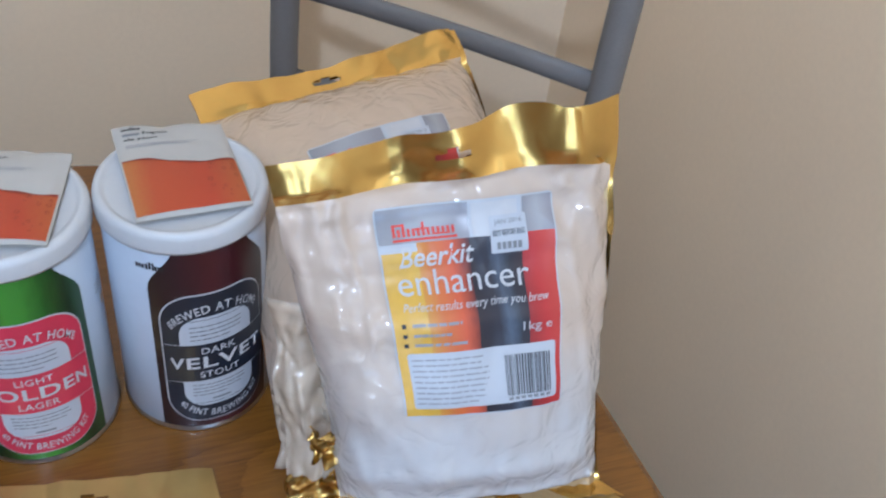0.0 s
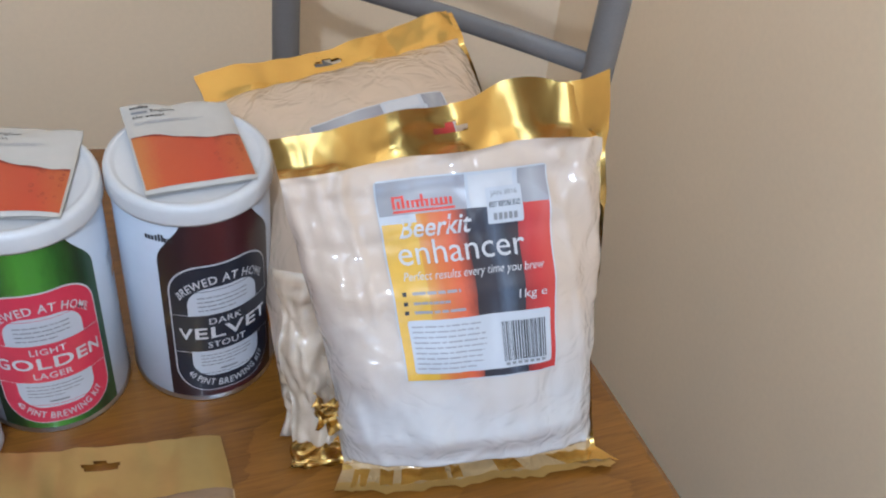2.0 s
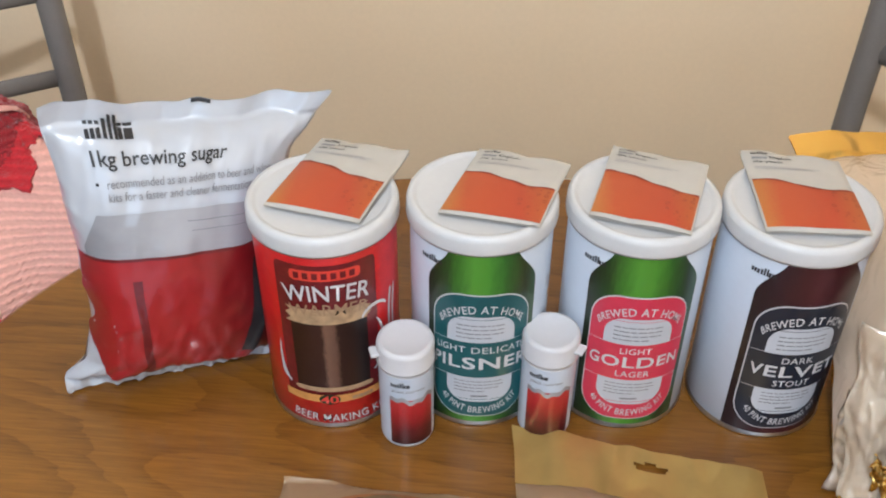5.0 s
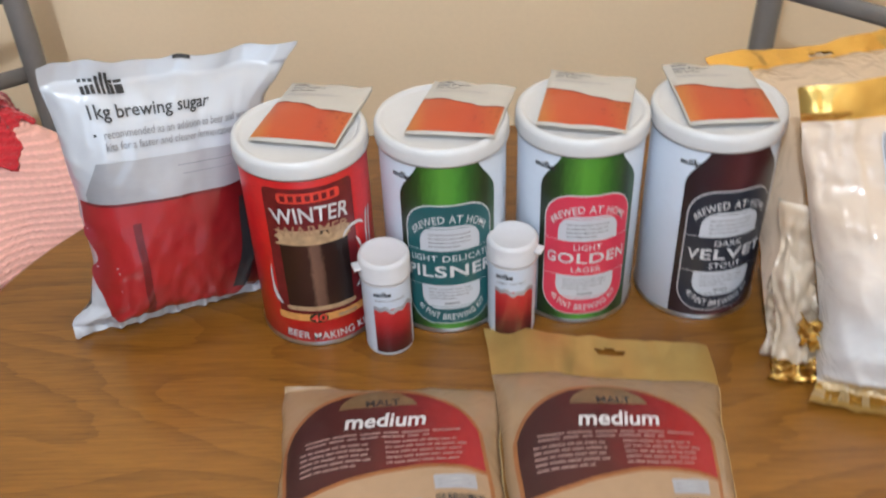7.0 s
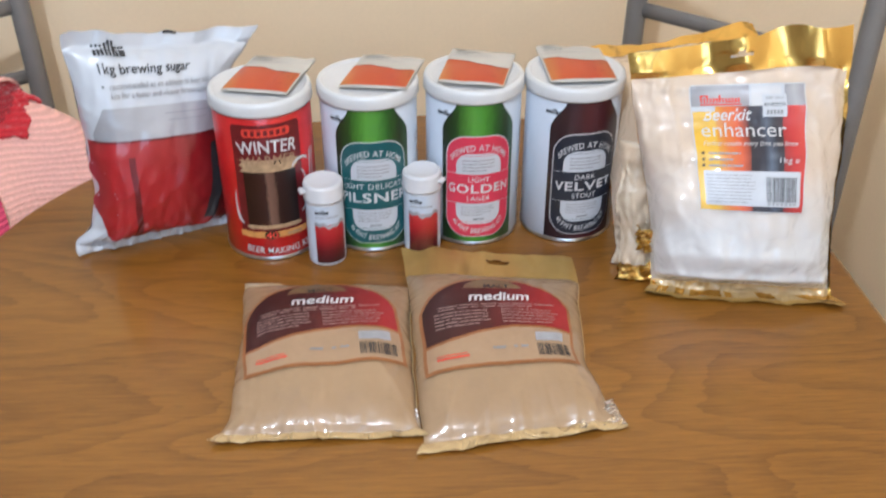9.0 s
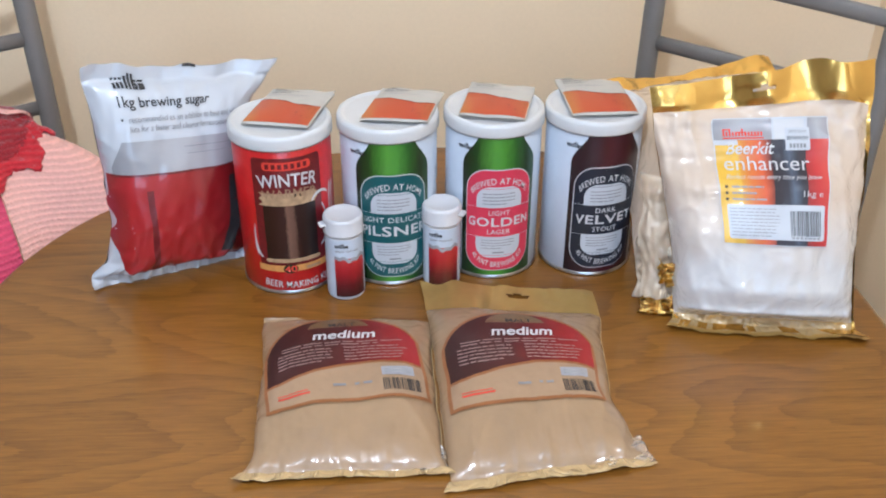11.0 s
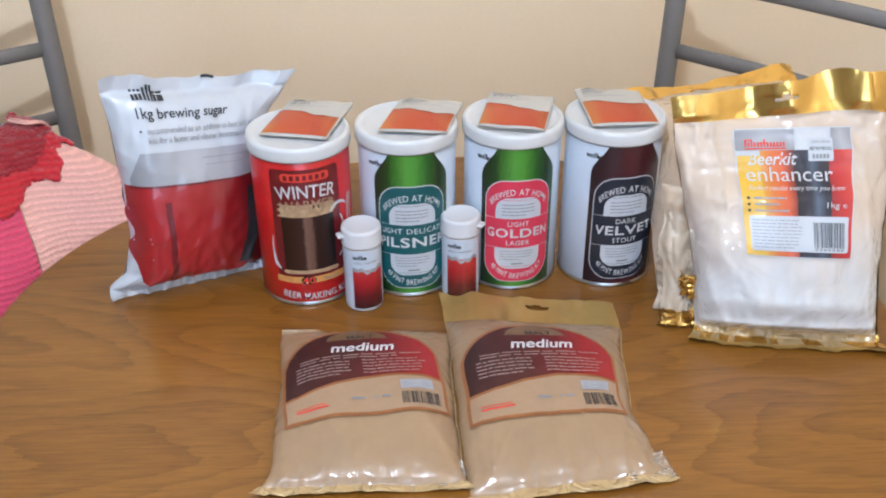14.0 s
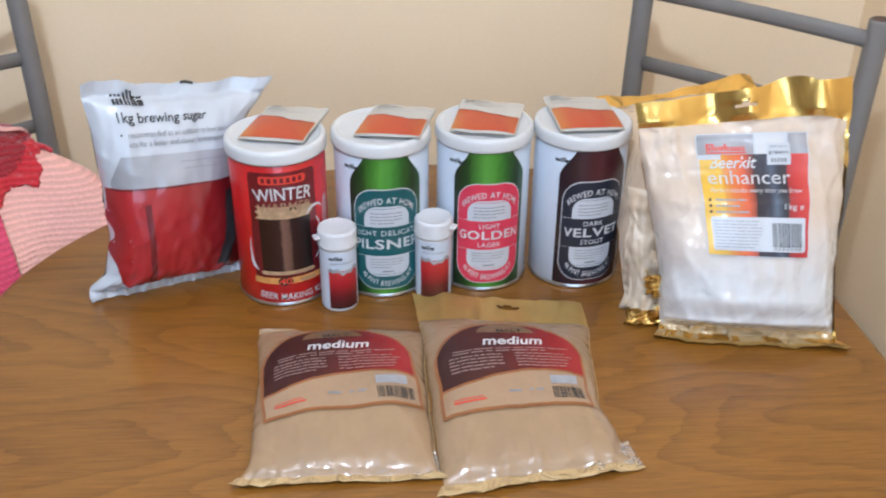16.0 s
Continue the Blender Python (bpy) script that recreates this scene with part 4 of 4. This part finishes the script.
def crumple(tl, tr, bl, br, size, seed, nu=36, nv=36):
    """A hanging sheet of crumpled film between four corners, with sharp folds."""
    tl, tr, bl, br = (Vector(p) for p in (tl, tr, bl, br))
    n = (tr - tl).cross(tl - bl).normalized()

    def at(a, b):
        p = (1 - a) * (1 - b) * bl + a * (1 - b) * br + a * b * tr + (1 - a) * b * tl
        q = Vector((a * 2.1 + seed, b * 2.4, seed))
        d = abs(noise.noise(q)) * 1.5 - 0.3 + 0.7 * abs(noise.noise(q * 2.6)) + 0.3 * noise.noise(q * 6)
        p = p + n * size * d + Vector((size * 0.5 * noise.noise(q * 1.7 + Vector((5, 0, 0))), 0, size * 0.3 * noise.noise(q * 1.4)))
        p.z = max(p.z, 0.001)
        return p
    bm = sheet(at, nu, nv)
    bmesh.ops.solidify(bm, geom=bm.faces[:], thickness=0.0004)
    return bm


part("crumpled_film", crumple((-0.100, -0.075, 0.128), (-0.035, -0.100, 0.120), (-0.098, -0.128, 0.012), (-0.050, -0.135, 0.012), 0.012, 1.5), CLEAR, foot, "crumpled clear film foot")
part("crumpled_film", crumple((-0.098, -0.085, 0.075), (-0.060, -0.120, 0.070), (-0.100, -0.110, 0.002), (-0.055, -0.140, 0.004), 0.010, 5.5), CLEAR, foot, "crumpled clear film foot")
part("folded_gold_seal", crumple((-0.096, -0.120, 0.020), (-0.052, -0.138, 0.022), (-0.104, -0.142, 0.001), (-0.056, -0.150, 0.001), 0.010, 3.1, 26, 12), GOLD, foot)
part("folded_gold_seal", crumple((-0.086, -0.126, 0.056), (-0.060, -0.140, 0.060), (-0.084, -0.134, 0.034), (-0.058, -0.146, 0.036), 0.012, 8.3, 20, 14), GOLD, foot)

# sugar bag
sugar_bag = Bag((-0.09, 0.04, TABLE), (-0.166, -0.014, 0.752), (-0.012, 0.046, 0.752), (0.027, 0.118, 0.952), (-0.146, 0.024, 0.981), 0.040, 0.034, 0.05, 0.93, low=0.8, seed=8.2, floor=TABLE, pinch=0.0, rumple=0.0034, calm=(-0.85, 0.95, 0.45, 0.95), gather=0.8, wander=0.03, rim=0.008, spare=0.99,
                left=((0, 0.0), (0.05, 0.0), (0.13, -0.20), (0.30, -0.25), (0.50, -0.18), (0.75, -0.08), (1, 0.0)), right=((0, 0.0), (0.2, -0.10), (0.5, -0.24), (0.8, -0.22), (0.93, -0.08), (1, 0.0)))
sugar = thing("sugar_bag", Matrix.Translation(sugar_bag.base), "white plastic bag of brewing sugar with red jug print", "bag")
part("film_front", sugar_bag.face(0, 1, 1, 90, 110), SUGARFILM, sugar)
part("film_back", sugar_bag.face(0, 1, -1, 50, 60), SUGARFILM, sugar)
S = sugar_bag.on(0, 0)
def jug_left(y):
    return -0.090 + 0.046 * max(0, (0.050 - y) / 0.042) ** 1.5 + 0.003 * math.sin(y * 190) * (y < 0.10)


part("jug_picture", patch(S, 0.009, 0.123, jug_left, lambda y: 0.088 - 0.010 * max(0, (0.03 - y) / 0.02) ** 2, 0.0004, 44, 44), SUGARRED, sugar, "red jug of drink printed on the film")
part("glass_picture", patch(S, 0.123, 0.156, lambda y: -0.084 + 0.55 * max(0, y - 0.130), lambda y: 0.086, 0.0004, 44, 22), GLASSGREY, sugar)
part("glass_line", bars(S, [(-0.004, 0.055, 0.147, 0.1476), (0.0, 0.050, 0.140, 0.1405)], 0.0008), INKGREY, sugar)
part("jug_rim", patch(S, 0.1212, 0.1235, lambda y: -0.086, lambda y: 0.086, 0.0008, 44, 4), DEEPRED, sugar)
part("jug_handle_shade", patch(S, 0.014, 0.106, lambda y: -0.049 + 2.4 * max(0, 0.106 - y) ** 2, lambda y: -0.041 + 2.4 * max(0, 0.106 - y) ** 2, 0.0008, 6, 28), DEEPRED, sugar)
part("jug_edge_shade", patch(S, 0.022, 0.110, lambda y: 0.060 - 3.0 * max(0, 0.075 - y) ** 2, lambda y: 0.074 - 2.2 * max(0, 0.075 - y) ** 2, 0.0008, 6, 28), INKBLACK, sugar)
maker_mark(S, -0.066, 0.2040, 0.029, 0.0135, 0.0006, sugar, INKBLACK)
part("lettering", letters(S, "1kg brewing sugar", -0.020, 0.1850, 0.092, 0.0125, 0.0006, 0.012), INKBLACK, sugar)
part("lettering", letters(S, "recommended as an addition to beer and wine", 0.004, 0.1740, 0.126, 0.0060, 0.0006), INKGREY, sugar)
part("lettering", letters(S, "kits for a faster and cleaner fermentation", -0.004, 0.1650, 0.110, 0.0060, 0.0006), INKGREY, sugar)
part("bullet", bars(S, [(-0.0665, -0.0645, 0.1760, 0.1780)], 0.0006), INKBLACK, sugar)
part("top_notch", bars(S, [(0.000, 0.012, 0.2225, 0.2255)], 0.0010), INKBLACK, sugar)


# malt bags
def malt_bag(bag, label, lx, ly, turn, flap):
    ob = thing("malt_extract_bag", Matrix.Translation(bag.base), label, "bag", "bags of malt extract")
    part("clear_front", bag.face(0.0, bag.head, 1, 84, 96), MALT, ob, "clear film over cream malt powder")
    part("film_back", bag.face(0, bag.head, -1, 40, 48), PALEGOLD, ob)
    part("bottom_seal", sheet(lambda a, b: bag.at((2 * a - 1) * (1.02 + 0.07 * (1 - b)), 0.040 * b - 0.020 + 0.010 * noise.noise(Vector((a * 5, bag.seed, 0.5))) * (1 - b), 1, 0.0009 + 0.004 * (1 - b) * abs(noise.noise(Vector((a * 7 + bag.seed, b, 1.5))))), 80, 6), PALEGOLD, ob, "crinkled clear bottom seal")
    if flap:
        part("top_flap", bag.face(bag.head, 1, 1, 110, 18, slot(0.12, 0.945, 0.13, 0.009)), DULLGOLD, ob, "gold film flap with hanging slot")
    s = bag.on(0, turn)

    def S(x, y, off):
        return s(lx + x, ly + y * 1.38, off)

    def top(x):
        return 0.046 + 0.052 * math.sqrt(max(0, 1 - (x / 0.0785) ** 2))

    frame_ = part("printed_label", sheet(lambda a, b: S(-0.076 + 0.152 * a, 0.0 + (top(-0.076 + 0.152 * a)) * b, 0.0004), 40, 30), BROWNLINE, ob, "printed label in maroon, red and cream")
    def low(x):
        return 0.031 + 0.006 * math.sin((x + 0.03) * 28)
    part("maroon_field", sheet(lambda a, b: S(-0.073 + 0.146 * a, low(-0.073 + 0.146 * a) + (top((-0.073 + 0.146 * a) * 1.02) - 0.0025 - low(-0.073 + 0.146 * a)) * b, 0.0007), 40, 24), MAROON, frame_)
    part("cream_field", sheet(lambda a, b: S(-0.073 + 0.146 * a, 0.0025 + (low(-0.073 + 0.146 * a) - 0.005) * b, 0.0007), 40, 12), CREAM, frame_)
    part("crown_shape", sheet(lambda a, b: S(-0.030 + 0.060 * a, 0.0815 + 0.0150 * b * max(0, math.sin(math.pi * a)) ** 0.6, 0.0010), 24, 4), OLIVE, frame_)
    part("lettering", letters(S, "MALT", 0.004, 0.0820, 0.026, 0.0055, 0.0012, 0.012), INKBLACK, frame_)
    part("lettering", letters(S, "medium", 0.004, 0.0645, 0.062, 0.0112, 0.0012, 0.022, 0.2), INKWHITE, frame_)
    part("small_print", scribble(S, -0.058, 0.064, 0.0560, 0.0620, 2, 21, 0.0012, 0.36), MUTED, frame_)
    part("small_print", scribble(S, -0.062, -0.002, 0.0375, 0.0550, 5, 22, 0.0012, 0.34), MUTED, frame_)
    part("small_print", scribble(S, 0.002, 0.064, 0.0385, 0.0555, 5, 23, 0.0012, 0.30), MUTED, frame_)
    part("bar_code", bar_code(S, 0.034, 0.070, 0.0060, 0.0170, 0.0012, 9), INKBLACK, frame_)
    part("price_sticker", rounded(S, 0.034, 0.064, 0.0200, 0.0290, 0.0006, 0.0013), PALEGREY, frame_)
    part("sticker_print", scribble(S, 0.037, 0.061, 0.0215, 0.0275, 2, 5, 0.0016, 0.4), GLASSGREY, frame_)
    part("brand_bar", bars(S, [(-0.064, -0.034, 0.0090, 0.0105), (-0.064, -0.036, 0.0120, 0.0128)], 0.0012), SCARLET, frame_)
    part("weight_line", bars(S, [(-0.012, 0.000, 0.0140, 0.0162), (0.008, 0.012, 0.0140, 0.0160), (0.016, 0.024, 0.0140, 0.0160)], 0.0012), INKGREY, frame_)
    return ob


malt_a = Bag((0.105, -0.19, TABLE), (0.024, -0.299, 0.752), (0.190, -0.298, 0.752), (0.187, -0.084, 0.752), (0.019, -0.082, 0.752), 0.024, 0.0, 0.02, 0.985, seed=11.4, floor=TABLE, pinch=0.05, rumple=0.0011, calm=(-0.9, 0.9, 0.36, 0.95), gather=0.0, wander=0.04, spare=1.01, left=((0, 0.02), (0.12, -0.05), (0.5, 0.0), (1, 0.0)))
malt_bag(malt_a, "flat bag of cream malt extract with maroon label", 0.010, 0.066, radians(6.0), False)
malt_b = Bag((0.275, -0.18, TABLE), (0.193, -0.316, 0.752), (0.361, -0.294, 0.752), (0.354, -0.045, 0.753), (0.178, -0.020, 0.756), 0.024, 0.0, 0.03, 0.83, seed=14.9, floor=TABLE, pinch=0.03, rumple=0.0011, calm=(-0.9, 0.9, 0.38, 0.82), gather=0.0, wander=0.04, spare=1.01, right=((0, 0.0), (0.12, -0.08), (0.33, -0.16), (0.55, -0.06), (1, 0.0)))
malt_bag(malt_b, "flat bag of cream malt extract with gold hanging flap", -0.003, 0.068, radians(0.5), True)

# clear film bunched at the malt bags' lower corners
first_malt, second_malt = [o for o in bpy.data.objects if o.name.startswith("malt_extract_bag")]
part("crumpled_film", crumple((0.052, -0.086, 0.006), (0.084, -0.080, 0.006), (0.056, -0.106, 0.001), (0.088, -0.104, 0.001), 0.004, 2.7), THINFILM, first_malt, "crumpled clear film corner")
part("crumpled_film", crumple((0.046, -0.096, 0.005), (0.084, -0.086, 0.006), (0.050, -0.120, 0.001), (0.092, -0.114, 0.001), 0.003, 4.4), THINFILM, second_malt, "crumpled clear film corner")

# ---- blanket on the second chair ----
blanket = thing("knitted_blanket", pose(-0.405, 0.20, 0.44), "patchwork knitted blanket in pink and red heaped on a chair", "blanket")
B0 = Vector((-0.42, 0.20, 0.44))


def heap(s, t):
    """The blanket's skin: s runs round it from its right tip, over the front, to the left; t from crown to hem."""
    ang = radians(35 - 190 * s)
    crown = Vector((-0.410 + 0.05 * math.cos(ang), 0.262 + 0.035 * math.sin(ang), 0.828))
    k = min(1, max(0, s / 0.2))
    rx, ry = 0.235 * (0.74 + 0.26 * k), 0.235 * (0.74 + 0.26 * k)
    hem = Vector((-0.43 + rx * math.cos(ang), 0.19 + ry * math.sin(ang), 0.60))
    tip = math.exp(-((s - 0.22) / 0.13) ** 2)
    hem.z += 0.135 * tip
    hem += Vector((0.035, 0.015, 0)) * tip
    p = crown.lerp(hem, t)
    out = Vector((math.cos(ang), math.sin(ang), 0))
    p += out * (0.022 * math.sin(math.pi * min(t, 1) ** 0.8) * (1 - 0.6 * tip)) + Vector((0, 0, 0.022 * math.sin(math.pi * t)))
    fold = 0.012 * math.sin(9 * s * math.pi + 1.5 * t) * t + 0.010 * noise.noise(Vector((s * 6, t * 4, 2)))
    p += out * fold
    row = 0.0005 * math.sin(t * 2 * math.pi * 42) + 0.0006 * math.sin(s * 2 * math.pi * 120)
    return p + out * row - B0


def panel(name, s0, s1, t0, t1, m, label="", jag=0.0):
    def at(a, b):
        t = t0 + (t1 - t0) * b + (jag * math.sin(60 * a) if b == 1 else 0)
        return heap(s0 + (s1 - s0) * a, t)
    return part(name, sheet(at, 90, 130), m, blanket, label)


panel("pale_pink_panel", 0.0, 0.42, 0.0, 0.90, PINK, "pale pink knitted panel")
panel("hot_pink_panel", 0.422, 0.80, 0.0, 0.90, HOTPINK, "hot pink knitted panel")
panel("pale_pink_panel", 0.802, 1.0, 0.0, 0.90, PINK, "pale pink knitted panel")
panel("dark_red_border", 0.0, 1.0, 0.902, 1.25, DARKRED, "dark red knitted border")


def lying(name, reach, lift, m, label, seed, s1=0.62):
    """A ragged crocheted layer lying over the crown, out to reach(s) down the slope."""
    def at(a, b):
        s_ = s1 * a
        edge = along(reach, s_) + 0.022 * noise.noise(Vector((s_ * 55, seed, 1))) + 0.012 * noise.noise(Vector((s_ * 160, seed, 4)))
        p = heap(s_, edge * b)
        ang = radians(35 - 190 * s_)
        puff = lift * (0.6 + 0.4 * math.sin(math.pi * b)) + 0.006 * noise.noise(Vector((s_ * 14, b * 4, seed))) + 0.0016 * noise.noise(Vector((s_ * 90, b * 30, seed)))
        return p + Vector((math.cos(ang) * 0.5, math.sin(ang) * 0.5, 0.86)) * puff
    ob = part(name, sheet(at, 150, 40), m, blanket, label)
    mod = ob.modifiers.new("thick", "SOLIDIFY")
    mod.thickness = 0.004
    return ob


lying("crochet_layer", ((0.0, 0.30), (0.10, 0.37), (0.19, 0.40), (0.25, 0.30), (0.31, 0.40), (0.37, 0.30), (0.46, 0.36), (0.62, 0.30)), 0.006, CRIMSON, "crimson crocheted layer with a ragged edge", 2.0)
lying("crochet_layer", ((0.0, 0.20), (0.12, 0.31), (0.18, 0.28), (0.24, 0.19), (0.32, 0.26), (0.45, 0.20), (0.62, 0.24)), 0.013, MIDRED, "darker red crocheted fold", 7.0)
yarn = [heap(0.30 - 0.16 * math.sin(k / 16 * math.pi) - 0.02 * k / 16, 0.05 + 0.24 * math.sin(k / 16 * math.pi) ** 0.7) + Vector((0, -0.004, 0.021 - 0.004 * math.sin(k / 16 * math.pi))) for k in range(17)]
part("yarn_loop", tube(yarn, 0.0016, 8), PINK, blanket, "loose pink yarn loop")
